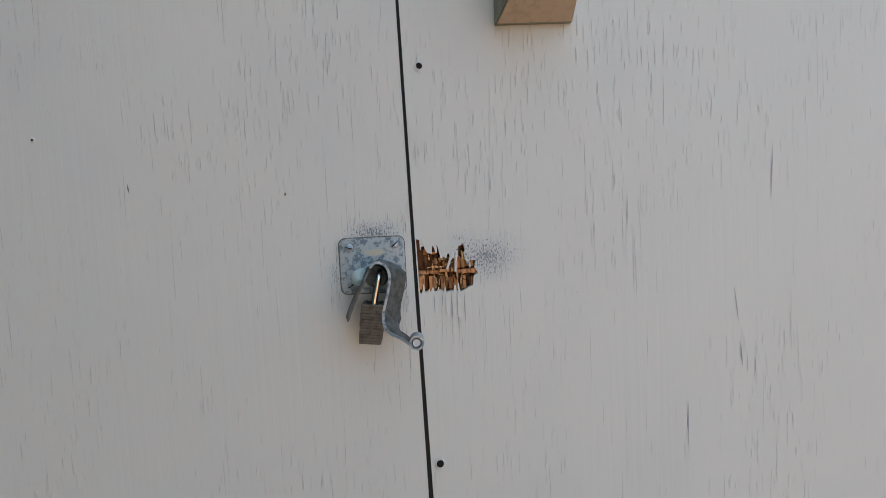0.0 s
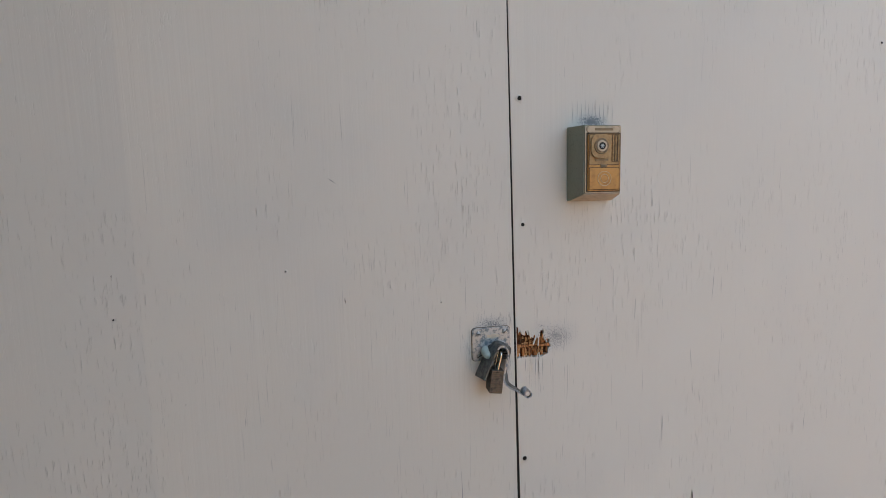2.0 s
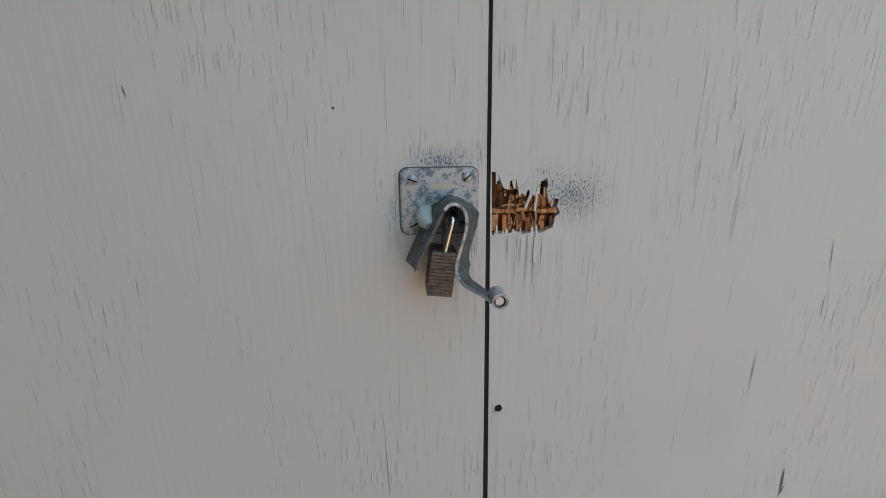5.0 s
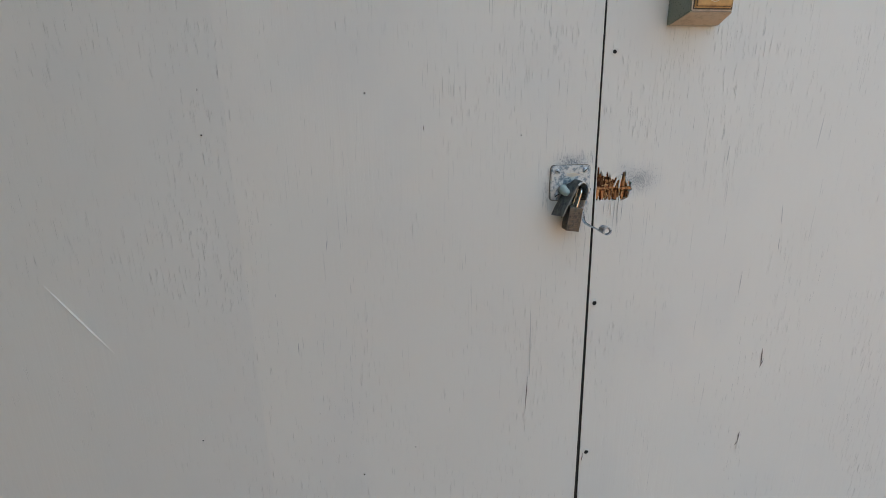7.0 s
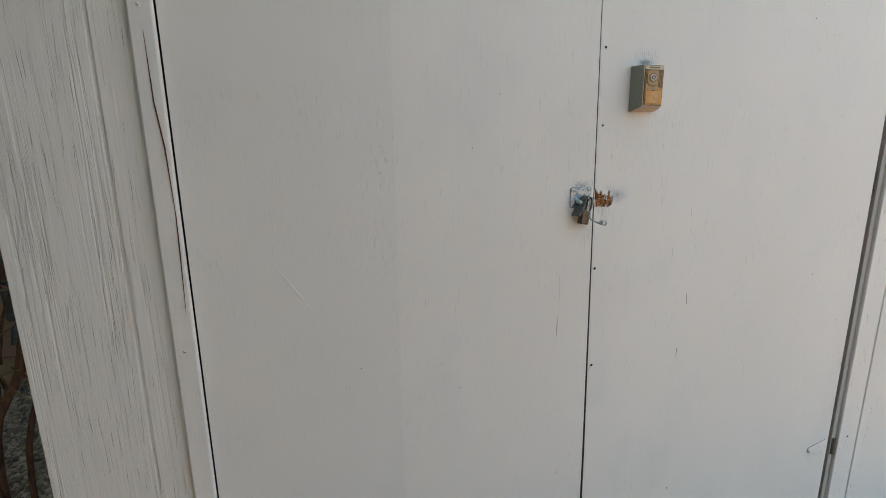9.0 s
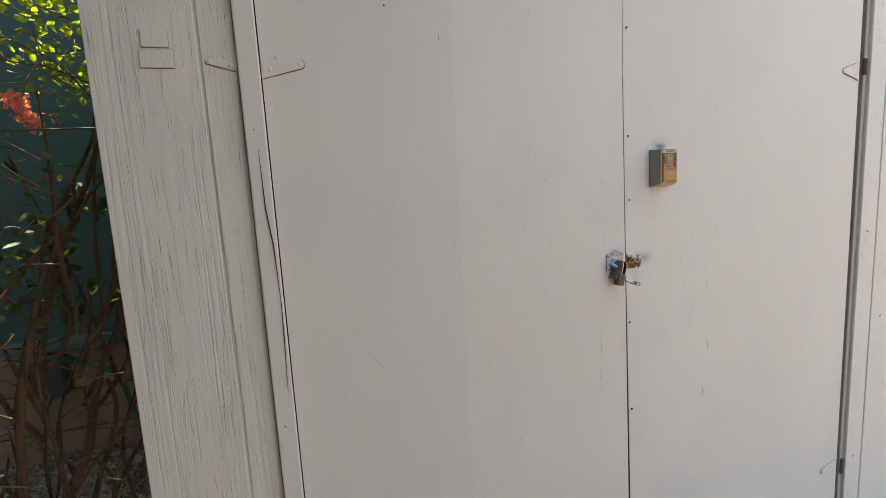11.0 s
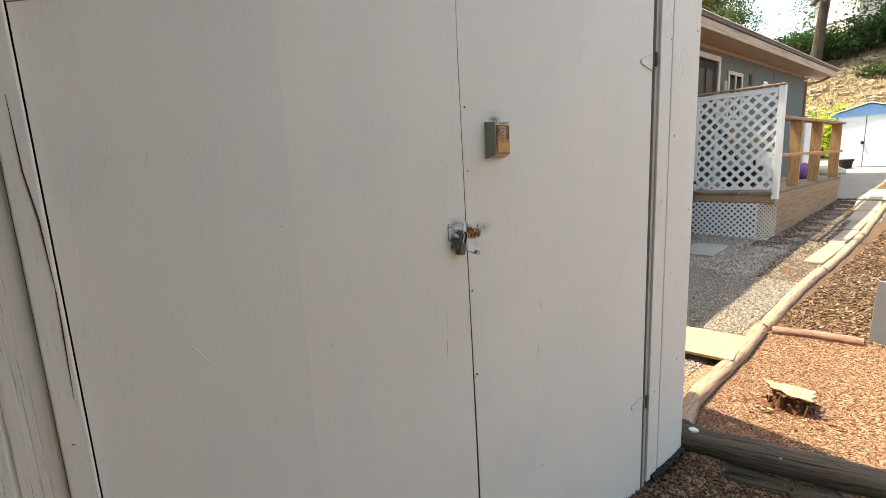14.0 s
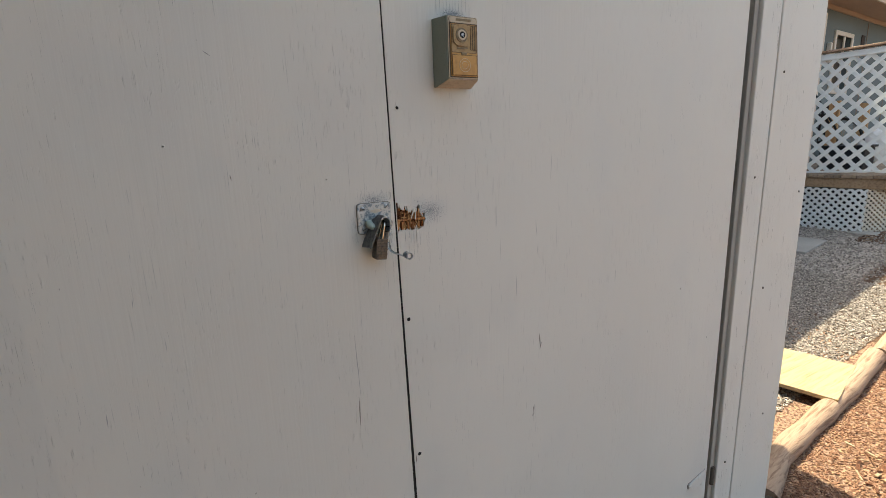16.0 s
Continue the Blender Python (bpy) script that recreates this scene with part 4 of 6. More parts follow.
# ---- garden by the shed's far corner ----
M["log_dark"] = raw_wood("log_dark", (0.115, 0.09, 0.07), (0.016, 0.013, 0.011), (70, 2.2, 70), 0.85, 0.009, None, -25.5)
M["log_pale"] = raw_wood("log_pale", (0.38, 0.26, 0.185), (0.17, 0.1, 0.068), (5, 70, 70), 0.8, 0.004, None, -7)
M["log_red"] = raw_wood("log_red", (0.3, 0.16, 0.12), (0.15, 0.075, 0.055), (70, 4, 70), 0.8, 0.004)
M["plank_pale"] = raw_wood("plank_pale", (0.41, 0.31, 0.185), (0.28, 0.19, 0.1), (4, 60, 60), 0.7, 0.0008)
M["stump_top"] = raw_wood("stump_top", (0.42, 0.3, 0.2), (0.17, 0.1, 0.055), (50, 50, 50), 0.8, 0.002)
M["stump_bark"] = raw_wood("stump_bark", (0.13, 0.055, 0.03), (0.035, 0.015, 0.01), (40, 40, 8), 0.9, 0.006)
M["white_cap"] = plain("white_cap", (0.8, 0.8, 0.78), 0.5)


def log(name, points, radius, material, label, seed, group=""):
    """A peeled landscape log with a slight bow and cut ends."""
    pts = smooth_path(points, 9)
    rr = random.Random(seed)
    radii = [radius * (1 + 0.06 * math.sin(i * 0.9 + seed) + rr.uniform(-0.025, 0.025)) for i in range(len(pts))]
    ob = part(name, tube(pts, radii, 14, wobble=0.014, seed=seed), material, None, "", True)
    return tagged(ob, label, "log", group)


big = log("retaining_log", [(1.262, 0.03, 0.158), (1.40, -0.30, 0.15), (1.565, -0.64, 0.142), (1.9, -1.35, 0.13)], 0.062, M["log_dark"], "dark weathered landscape log pinned on another", 1, "retaining logs")
log("retaining_log", [(1.252, 0.0, 0.05), (1.37, -0.32, 0.04), (1.53, -0.67, 0.032), (1.86, -1.4, 0.02)], 0.058, M["log_dark"], "dark lower landscape log half buried in bark", 2, "retaining logs")
cap = bmesh.new()
bmesh.ops.create_uvsphere(cap, u_segments=12, v_segments=8, radius=0.5, matrix=pose(1.262, -0.035, 0.215, 10, 0, -65) @ Matrix.Diagonal((0.045, 0.028, 0.022, 1)))
part("pin_cap", cap, M["white_cap"], big, "white splash on the log", True)
part("pin", tube([(1.375, -0.345, 0.19), (1.362, -0.349, 0.145)], 0.005, 8), M["white_cap"], big, "bent pale nail", True)

log("edging_log", [(1.36, 0.06, 0.15), (1.62, 0.15, 0.165), (2.0, 0.195, 0.18), (2.4, 0.24, 0.2), (2.84, 0.31, 0.225)], 0.044, M["log_pale"], "sun-bleached log edging beside the gravel path", 3, "path edging logs")
log("edging_log", [(2.87, 0.305, 0.22), (3.5, 0.39, 0.25), (4.2, 0.47, 0.285), (4.66, 0.51, 0.305)], 0.045, M["log_pale"], "sun-bleached log edging beside the gravel path", 4, "path edging logs")
log("edging_log", [(4.7, 0.50, 0.305), (5.5, 0.575, 0.345), (6.5, 0.68, 0.395)], 0.04, M["log_pale"], "sun-bleached log edging beside the gravel path", 5, "path edging logs")
log("edging_log", [(6.55, 0.68, 0.395), (7.7, 0.84, 0.455), (9.2, 1.05, 0.53)], 0.04, M["log_pale"], "sun-bleached log edging beside the gravel path", 6, "path edging logs")
log("bed_log", [(2.88, 0.25, 0.22), (2.97, 0.03, 0.225), (3.0, -0.09, 0.225), (3.03, -0.21, 0.225)], 0.033, M["log_red"], "reddish split log dividing the bark beds", 7)

brd = tagged(part("board", box(-0.215, 0.215, 0, 0.95, 0, 0.02, 0.002, 1, m=pose(2.352, 0.235, 0.222, 0, -2, 13.6)), M["plank_pale"]), "pale bare plywood board propped on the path edge", "board")
for dy in (0.3, 0.8):
    part("support", box(-0.15, 0.15, dy, dy + 0.09, -0.075, -0.001, 0.004, m=pose(2.352, 0.235, 0.222, 0, -2, 13.6)), M["log_dark"], brd)

stp = thing("tree_stump", "low splintered tree stump with a pale sawn top", "stump")
SX, SY, SZ = 1.93, -0.19, 0.155
rr = random.Random(12)


def ragged(a):
    return 1 + 0.16 * math.sin(3 * a + 1) + 0.1 * math.sin(7 * a) + 0.06 * math.sin(13 * a + 2)


bm = bmesh.new()
n = 40
rings = []
for f, z in ((1.75, -0.03), (1.15, 0.004), (0.72, 0.02), (0.6, 0.05), (0.68, 0.082)):
    rings.append([bm.verts.new((SX + 0.1 * ragged(a) * (f + rr.uniform(-0.09, 0.09)) * math.cos(a), SY + 0.095 * ragged(a) * (f + rr.uniform(-0.09, 0.09)) * math.sin(a), SZ + z + rr.uniform(-0.008, 0.008))) for a in [2 * math.pi * k / n for k in range(n)]])
for lo_, hi_ in zip(rings, rings[1:]):
    for k in range(n):
        bm.faces.new((lo_[k], lo_[(k + 1) % n], hi_[(k + 1) % n], hi_[k]))
bm.faces.new(rings[-1])
part("bark", bm, M["stump_bark"], stp, "rotten red-brown wood")
# upright shards of the broken rim
for k in range(30):
    a = 2 * math.pi * k / 30 + rr.uniform(-0.1, 0.1)
    rad = 0.088 * ragged(a) * rr.uniform(0.85, 1.12)
    h = rr.uniform(0.03, 0.085)
    w = rr.uniform(0.006, 0.014)
    own = box(-w, w, -0.005, 0.005, 0, h, 0.0015)
    for v in own.verts:
        if v.co.z > h * 0.6:
            v.co.x = v.co.x * 0.35 + rr.uniform(-0.003, 0.003)
    own.transform(pose(SX + rad * math.cos(a), SY + rad * math.sin(a), SZ - 0.006, rr.uniform(-16, 16), rr.uniform(-18, 18), math.degrees(a) + 90))
    part("shard", own, M["stump_bark"], stp)
# the sawn face survives as a tilted, ragged slab
bm = bmesh.new()
ring = [(0.075 * ragged(a + 0.6) * math.cos(a) * rr.uniform(0.9, 1.1), 0.11 * ragged(a + 0.6) * math.sin(a) * rr.uniform(0.88, 1.1)) for a in [2 * math.pi * k / n for k in range(n)]]
lo = [bm.verts.new((x * 0.9, y * 0.92, -0.012)) for x, y in ring]
hi = [bm.verts.new((x, y, rr.uniform(-0.003, 0.003))) for x, y in ring]
bm.faces.new(hi)
bm.faces.new(lo[::-1])
for k in range(n):
    bm.faces.new((lo[k], lo[(k + 1) % n], hi[(k + 1) % n], hi[k]))
bm.transform(pose(SX + 0.012, SY - 0.005, SZ + 0.094, 3, 3, 0))
part("sawn_top", bm, M["stump_top"], stp, "pale sawn wood")
# chips and torn strips fallen round it
for k in range(40):
    a, rad = rr.uniform(0, 6.28), rr.uniform(0.11, 0.25)
    x, y = SX + rad * math.cos(a), SY + rad * math.sin(a)
    ln, w = rr.uniform(0.006, 0.03), rr.uniform(0.003, 0.007)
    part("fallen_chip", box(-ln, ln, -w, w, -0.003, 0.003, 0.0015, m=pose(x, y, ground_z(x, y) + 0.006, rr.uniform(-14, 14), rr.uniform(-22, 22), rr.uniform(0, 360))), M["stump_top" if k % 3 == 0 else "stump_bark"], stp)

# grey sheet leaning in the bark bed
M["grey_sheet"] = plain("grey_sheet", (0.13, 0.13, 0.145), 0.7, fine=40)
tagged(part("grey_panel", box(-0.02, 0.02, -0.9, 0.0, 0, 0.42, 0.004, m=pose(3.12, -0.215, 0.20, 0, 8, 0)), M["grey_sheet"]), "plain grey sheet standing on the bark bed", "panel")

# flat stones along the path
M["flagstone"] = plain("flagstone", (0.3, 0.25, 0.195), 0.9, fine=30, vary=0.2, bump=0.003, per="object")
for k, (x, y, a, b, rot) in enumerate(((5.45, 0.70, 0.5, 0.085, 5), (6.4, 0.80, 0.42, 0.08, 6), (7.2, 0.91, 0.36, 0.09, 7), (8.0, 1.03, 0.42, 0.11, 8), (9.0, 1.22, 0.55, 0.16, 12), (10.4, 1.4, 0.7, 0.2, 6))):
    bm = box(-a, a, -b, b, 0, 0.04, 0.015, 2)
    for v in bm.verts:
        v.co.x += 0.03 * noise.noise((v.co.x * 5 + k, v.co.y * 9, 0))
        v.co.y += 0.03 * noise.noise((v.co.x * 6, v.co.y * 6, k + 3))
    bm.transform(pose(x, y, ground_z(x, y) - 0.005, 0, -2.8, rot))
    tagged(part("flagstone", bm, M["flagstone"]), "pale flat stone edging the drive", "stone", "path stones")
M["concrete"] = plain("concrete", (0.3, 0.28, 0.26), 0.9, fine=50, vary=0.15, bump=0.001)
tagged(part("concrete_paver", box(-0.3, 0.3, -0.2, 0.2, 0, 0.045, 0.006, m=pose(5.0, 1.78, 0.285, 0, -3, 8)), M["concrete"]), "grey concrete paver lying in the gravel", "paver")

# ---- house with its deck ----
HOUSE = pose(5.95, 1.42, 0, 0, 0, 5.74)
M["house_wall"] = plain("house_wall", (0.105, 0.128, 0.13), 0.75, fine=25, vary=0.07, bump=0.0008)
M["house_trim"] = plain("house_trim", (0.58, 0.5, 0.42), 0.65, fine=30, vary=0.1)
M["soffit"] = plain("soffit", (0.37, 0.27, 0.205), 0.75, fine=20, vary=0.12, stretch=(0.2, 1, 1))
M["fascia"] = raw_wood("fascia", (0.52, 0.42, 0.33), (0.27, 0.19, 0.135), (0.9, 30, 30), 0.75, 0.001)
M["door_dark"] = plain("door_dark", (0.05, 0.036, 0.032), 0.75, spec=0.15)
M["glass_dark"] = plain("glass_dark", (0.02, 0.02, 0.02), 0.3, bump=0, vary=0.05, spec=0.12)
M["curtain"] = plain("curtain", (0.4, 0.37, 0.31), 0.9, fine=40, stretch=(1, 1, 0.1))
M["gutter"] = plain("gutter", (0.2, 0.13, 0.09), 0.6)
house = thing("house", "low grey-blue house with broad tan eaves", "house", HOUSE)


def wall_sheet(u0, u1, z0, z1, v0, v1, gaps):
    """A wall along u with openings (u0, u1, z0, z1), built of blocks."""
    bm = bmesh.new()
    us = sorted({u0, u1, *[g[0] for g in gaps], *[g[1] for g in gaps]})
    for a, b in zip(us, us[1:]):
        inside = [g for g in gaps if g[0] <= a and g[1] >= b]
        z = z0
        for g in inside:
            if g[2] > z:
                box(a, b, v0, v1, z, g[2], bm=bm)
            z = g[3]
        box(a, b, v0, v1, z, z1, bm=bm)
    bmesh.ops.remove_doubles(bm, verts=bm.verts[:], dist=1e-5)
    return bm


part("wall", wall_sheet(-7, 7.7, 0.1, 3.21, 1.5, 1.62, [(1.22, 2.13, 0.98, 3.0), (2.66, 3.29, 2.05, 2.85)]), M["house_wall"], house)
part("wall", box(7.58, 7.7, 1.622, 8.5, 0.1, 3.21), M["house_wall"], house)
part("wall", box(-7, 7.7, 8.5, 8.62, 0.1, 3.21), M["house_wall"], house)
part("wall", box(-7.12, -7.0, 1.5, 8.62, 0.1, 3.21), M["house_wall"], house)
for u in (3.95, 5.2, -0.3):
    part("seam_strip", box(u, u + 0.012, 1.492, 1.499, 0.98, 3.14), M["gutter"], house)
SHIFT = pose(0.2, 0, 0)
# closed leaf drawn for an open doorway; its near-black stands for unlit interior
dr = part("door", box(1.04, 1.91, 1.53, 1.57, 0.98, 2.98, 0.004, m=SHIFT), M["door_dark"], house, "panelled house door, near-black standing in for the unlit interior")
for u0 in (1.14, 1.52):
    for z0, z1 in ((1.15, 1.85), (2.0, 2.85)):
        part("door_panel", box(u0, u0 + 0.28, 1.518, 1.529, z0, z1, 0.004, m=SHIFT), M["glass_dark"], dr)
part("door_knob", tube([(2.06, 1.53, 2.0), (2.06, 1.47, 2.0)], [0.02, 0.03], 10), M["chrome"], dr, smooth=True)
for a in ((1.93, 2.01, 0.98, 3.08), (0.94, 1.02, 0.98, 3.08), (1.02, 1.93, 3.0, 3.08)):
    part("door_frame", box(a[0], a[1], 1.47, 1.499, a[2], a[3], 0.004, m=SHIFT), M["house_trim"], house)
wd = part("window", box(2.48, 3.07, 1.56, 1.566, 2.07, 2.83, m=SHIFT), M["glass_dark"], house, "small sliding window")
part("curtain", box(2.79, 3.06, 1.575, 1.585, 2.07, 2.83, m=SHIFT), M["curtain"], wd)
for a in ((2.41, 2.47, 2.0, 2.9), (3.08, 3.14, 2.0, 2.9), (2.47, 3.08, 2.84, 2.9), (2.47, 3.08, 2.0, 2.06), (2.76, 2.8, 2.06, 2.84)):
    part("window_frame", box(a[0], a[1], 1.475, 1.499, a[2], a[3], 0.004, m=SHIFT), M["house_trim"], wd)
part("wall_lamp", box(2.18, 2.24, 1.44, 1.499, 2.42, 2.7, 0.012, 2, m=SHIFT), M["house_trim"], house, "slim white wall lamp")
part("dark_plaque", box(3.52, 3.66, 1.487, 1.499, 2.72, 2.93, 0.003, m=SHIFT), M["door_dark"], house, "small dark plaque")
# roof
rb = bmesh.new()
for a, b, za, zb in ((1.1, 5.0, 3.355, 4.1), (5.0, 9.0, 4.1, 3.355)):
    v = [rb.verts.new(p) for p in ((-7.6, a, za), (8.75, a, za), (8.75, b, zb), (-7.6, b, zb))]
    w = [rb.verts.new(p.co + Vector((0, 0, 0.05))) for p in v]
    rb.faces.new(v)
    rb.faces.new(w[::-1])
    for k in range(4):
        rb.faces.new((v[k], v[(k + 1) % 4], w[(k + 1) % 4], w[k]))
part("roof", rb, M["roofing"], house)
part("fascia", box(-7.6, 8.7, 1.07, 1.098, 3.2, 3.335, 0.004), M["fascia"], house, "sun-worn cream fascia board")
part("drip_edge", box(-7.6, 8.72, 1.045, 1.098, 3.338, 3.385, 0.004), M["roofing"], house, "dark roof edge")
part("drip_edge", box(-7.6, 8.78, 1.03, 1.10, 3.39, 3.407, 0.003), M["house_trim"], house)
part("soffit", box(-7.6, 8.73, 1.1, 1.5, 3.215, 3.23), M["soffit"], house, "tan plywood soffit")
part("frieze_board", box(-7.0, 7.3, 1.475, 1.499, 3.15, 3.213, 0.003), M["soffit"], house)
part("gable_wall", box(7.6, 7.69, 1.6, 8.4, 3.212, 3.35), M["house_wall"], house)
part("downpipe", tube(smooth_path([(8.35, 1.15, 3.2), (8.2, 1.3, 3.1), (7.8, 1.47, 3.02), (7.75, 1.48, 2.9), (7.75, 1.48, 0.6)], 4), 0.03, 8), M["gutter"], house, "brown downpipe", True)

deck = thing("deck", "raised wooden deck with plywood and lattice skirting", "deck", HOUSE)
M["deck_board"] = raw_wood("deck_board", (0.32, 0.235, 0.17), (0.17, 0.12, 0.09), (3, 50, 50), 0.8, 0.001, "object")
M["deck_rim"] = raw_wood("deck_rim", (0.36, 0.24, 0.15), (0.22, 0.14, 0.085), (3, 40, 40), 0.75, 0.001)
M["skirt_ply"] = raw_wood("skirt_ply", (0.34, 0.215, 0.135), (0.22, 0.13, 0.08), (3, 25, 25), 0.75, 0.0008)
M["lattice_white"] = plain("lattice_white", (0.74, 0.74, 0.73), 0.5, fine=60, vary=0.05, coarse=6)
M["lattice_tan"] = plain("lattice_tan", (0.6, 0.52, 0.43), 0.6, fine=60)
M["rail_wood"] = raw_wood("rail_wood", (0.5, 0.29, 0.14), (0.3, 0.16, 0.075), (30, 30, 4), 0.65, 0.0008)
for k in range(11):
    v0 = 0.0 + k * 0.137
    part("deck_plank", box(-0.03, 3.86, v0, v0 + 0.129, 0.925, 0.96, 0.003), M["deck_board"], deck)
part("rim_joist", box(-0.01, 0.028, 0.0, 1.5, 0.82, 0.922, 0.003), M["deck_rim"], deck)
part("rim_joist", box(0.03, 3.82, -0.005, 0.033, 0.80, 0.922, 0.003), M["deck_rim"], deck)
part("skirt_panel", box(0.17, 3.74, 0.004, 0.02, 0.3, 0.798), M["skirt_ply"], deck, "tan plywood skirting")
part("end_panel", box(3.76, 3.8, 0.03, 1.49, 0.3, 0.8), M["door_dark"], deck)
for u, v in ((3.75, 0.02), (0.05, 0.05), (0.05, 1.4)):
    part("deck_post", box(u + 0.06, u + 0.12, v, v + 0.09, 0.2, 0.82, 0.004), M["deck_rim"], deck)
part("footing", box(-0.13, 0.1, 0.02, 0.24, 0.3, 0.37, 0.01), M["concrete"], deck, "grey concrete footing block")


def lattice(w0, w1, z0, z1, pitch, width, thick, slope, layer, material, parent, m, name, joined):
    """Slats at 45 degrees, clipped to a panel; w runs along the panel."""
    bm_all = bmesh.new()
    h = z1 - z0
    s = w0 - h
    while s < w1 + h:
        # the slat's middle line runs from (s, z0) to (s + h, z1), or mirrored
        p = [(s - width * 0.7, z0), (s + width * 0.7, z0), (s + h + width * 0.7, z1), (s + h - width * 0.7, z1)]
        if slope < 0:
            p = [(w0 + w1 - a, b) for a, b in p][::-1]
        for keep, lim in ((1, w0), (-1, w1)):
            q = []
            for a, b in zip(p, p[1:] + p[:1]):
                ia, ib = keep * (a[0] - lim) >= 0, keep * (b[0] - lim) >= 0
                if ia:
                    q.append(a)
                if ia != ib:
                    t = (lim - a[0]) / (b[0] - a[0])
                    q.append((lim, a[1] + t * (b[1] - a[1])))
            p = q
            if len(p) < 3:
                break
        if len(p) >= 3:
            bm = bmesh.new()
            f = [bm.verts.new((layer, a, b)) for a, b in p]
            g = [bm.verts.new((layer + thick, a, b)) for a, b in p]
            bm.faces.new(f)
            bm.faces.new(g[::-1])
            for k in range(len(p)):
                j = (k + 1) % len(p)
                bm.faces.new((f[k], f[j], g[j], g[k]))
            if m is not None:
                bm.transform(m)
            if joined:
                merge(bm, bm_all)
            else:
                part(name, bm, material, parent)
        s += pitch
    if joined:
        part(name, bm_all, material, parent)
    else:
        bm_all.free()


lattice(0.16, 1.49, 0.335, 0.815, 0.074, 0.0255, 0.006, 1, -0.02, M["lattice_white"], deck, None, "lattice_skirt", True)
lattice(0.16, 1.49, 0.335, 0.815, 0.074, 0.0255, 0.006, -1, -0.0135, M["lattice_white"], deck, None, "lattice_skirt", True)
side_m = pose(-0.012, 0.168, 0, 0, 0, -132.5)
lattice(0.0, 0.245, 0.35, 0.82, 0.05, 0.017, 0.006, 1, -0.006, M["lattice_tan"], deck, side_m, "lattice_skirt", True)
lattice(0.0, 0.245, 0.35, 0.82, 0.05, 0.017, 0.006, -1, 0.0005, M["lattice_tan"], deck, side_m, "lattice_skirt", True)
# sheet behind the lattice whose near-black stands in for shade under the deck
part("deck_shade_sheet", box(0.06, 0.08, 0.13, 1.4, 0.25, 0.8), M["gap_dark"], deck, "near-black sheet standing in for the shade below the deck")

scr_ = thing("lattice_screen", "white wooden lattice privacy screen on the deck", "screen", HOUSE @ pose(0, -0.04, 0))
lattice(0.067, 1.46, 0.985, 2.17, 0.14, 0.040, 0.008, -1, -0.012, M["lattice_white"], scr_, None, "slat", False)
lattice(0.067, 1.46, 0.985, 2.17, 0.14, 0.040, 0.008, 1, 0.0035, M["lattice_white"], scr_, None, "slat", False)
part("post", box(-0.03, 0.055, 0.0, 0.065, 0.87, 2.24, 0.004), M["lattice_white"], scr_)
part("post", box(-0.02, 0.05, 1.46, 1.5, 0.962, 2.24, 0.004), M["lattice_white"], scr_)
part("post", box(0.014, 0.05, 0.98, 1.02, 0.962, 2.17, 0.004), M["lattice_white"], scr_)
part("top_rail", box(-0.02, 0.03, 0.067, 1.46, 2.165, 2.225, 0.003), M["lattice_white"], scr_)
part("cap_board", box(-0.045, 0.055, 0.0, 1.5, 2.242, 2.262, 0.003), M["log_pale"], scr_, "worn cap board with peeling paint")
part("bottom_slat", box(-0.025, -0.01, 0.09, 0.75, 1.0, 1.018, 0.003, m=pose(0, 0, 0, -2, 0, 0)), M["lattice_white"], scr_)
kn = bmesh.new()
bmesh.ops.create_uvsphere(kn, u_segments=12, v_segments=8, radius=0.025, matrix=pose(0, 0.22, 2.282))
part("finial", kn, M["chrome"], scr_, "small glass ball", True)

rail = thing("deck_railing", "unpainted timber railing of wide boards", "railing", HOUSE)
for u in (1.2, 2.34, 3.72):
    part("post", box(u, u + 0.04, 0.03, 0.17, 0.962, 1.86, 0.003), M["rail_wood"], rail)
for u in (2.25, 3.5):
    part("back_post", box(u, u + 0.05, 1.2, 1.33, 0.962, 1.86, 0.003), M["rail_wood"], rail)
part("top_rail", box(0.06, 3.98, 0.02, 0.19, 1.862, 1.9, 0.004), M["deck_rim"], rail, "weathered top board")
part("mid_rail", box(0.06, 3.8, 0.0, 0.028, 1.385, 1.425, 0.003), M["rail_wood"], rail)

# things kept on the deck
M["bag_purple"] = plain("bag_purple", (0.16, 0.05, 0.28), 0.45, fine=20, vary=0.25, bump=0.004)
bm = bmesh.new()
bmesh.ops.create_icosphere(bm, subdivisions=3, radius=0.5)
for v in bm.verts:
    v.co *= 1 + 0.22 * noise.noise(v.co * 4)
    v.co = Vector((v.co.x * 0.3, v.co.y * 0.26, max(v.co.z, -0.42) * 0.3))
bm.transform(HOUSE @ pose(3.2, 0.42, 1.08))
tagged(part("bag", bm, M["bag_purple"], smooth=True), "crumpled purple bag on the deck boards", "bag")
M["white_sack"] = plain("white_sack", (0.75, 0.72, 0.7), 0.6, fine=20, vary=0.1, bump=0.004)
bm = bmesh.new()
bmesh.ops.create_icosphere(bm, subdivisions=3, radius=0.5)
for v in bm.verts:
    v.co *= 1 + 0.25 * noise.noise(v.co * 3 + Vector((5, 0, 0)))
    v.co = Vector((v.co.x * 0.4, v.co.y * 0.4, max(v.co.z, -0.4) * 0.55))
bm.transform(HOUSE @ pose(3.0, 0.95, 1.18))
tagged(part("sack", bm, M["white_sack"], smooth=True), "pale crumpled sack on the deck boards", "sack")
bike = thing("bicycle", "dark bicycle leaning against the house wall", "bicycle", HOUSE @ pose(2.35, 1.12, 0.96, -8, 0, 62))
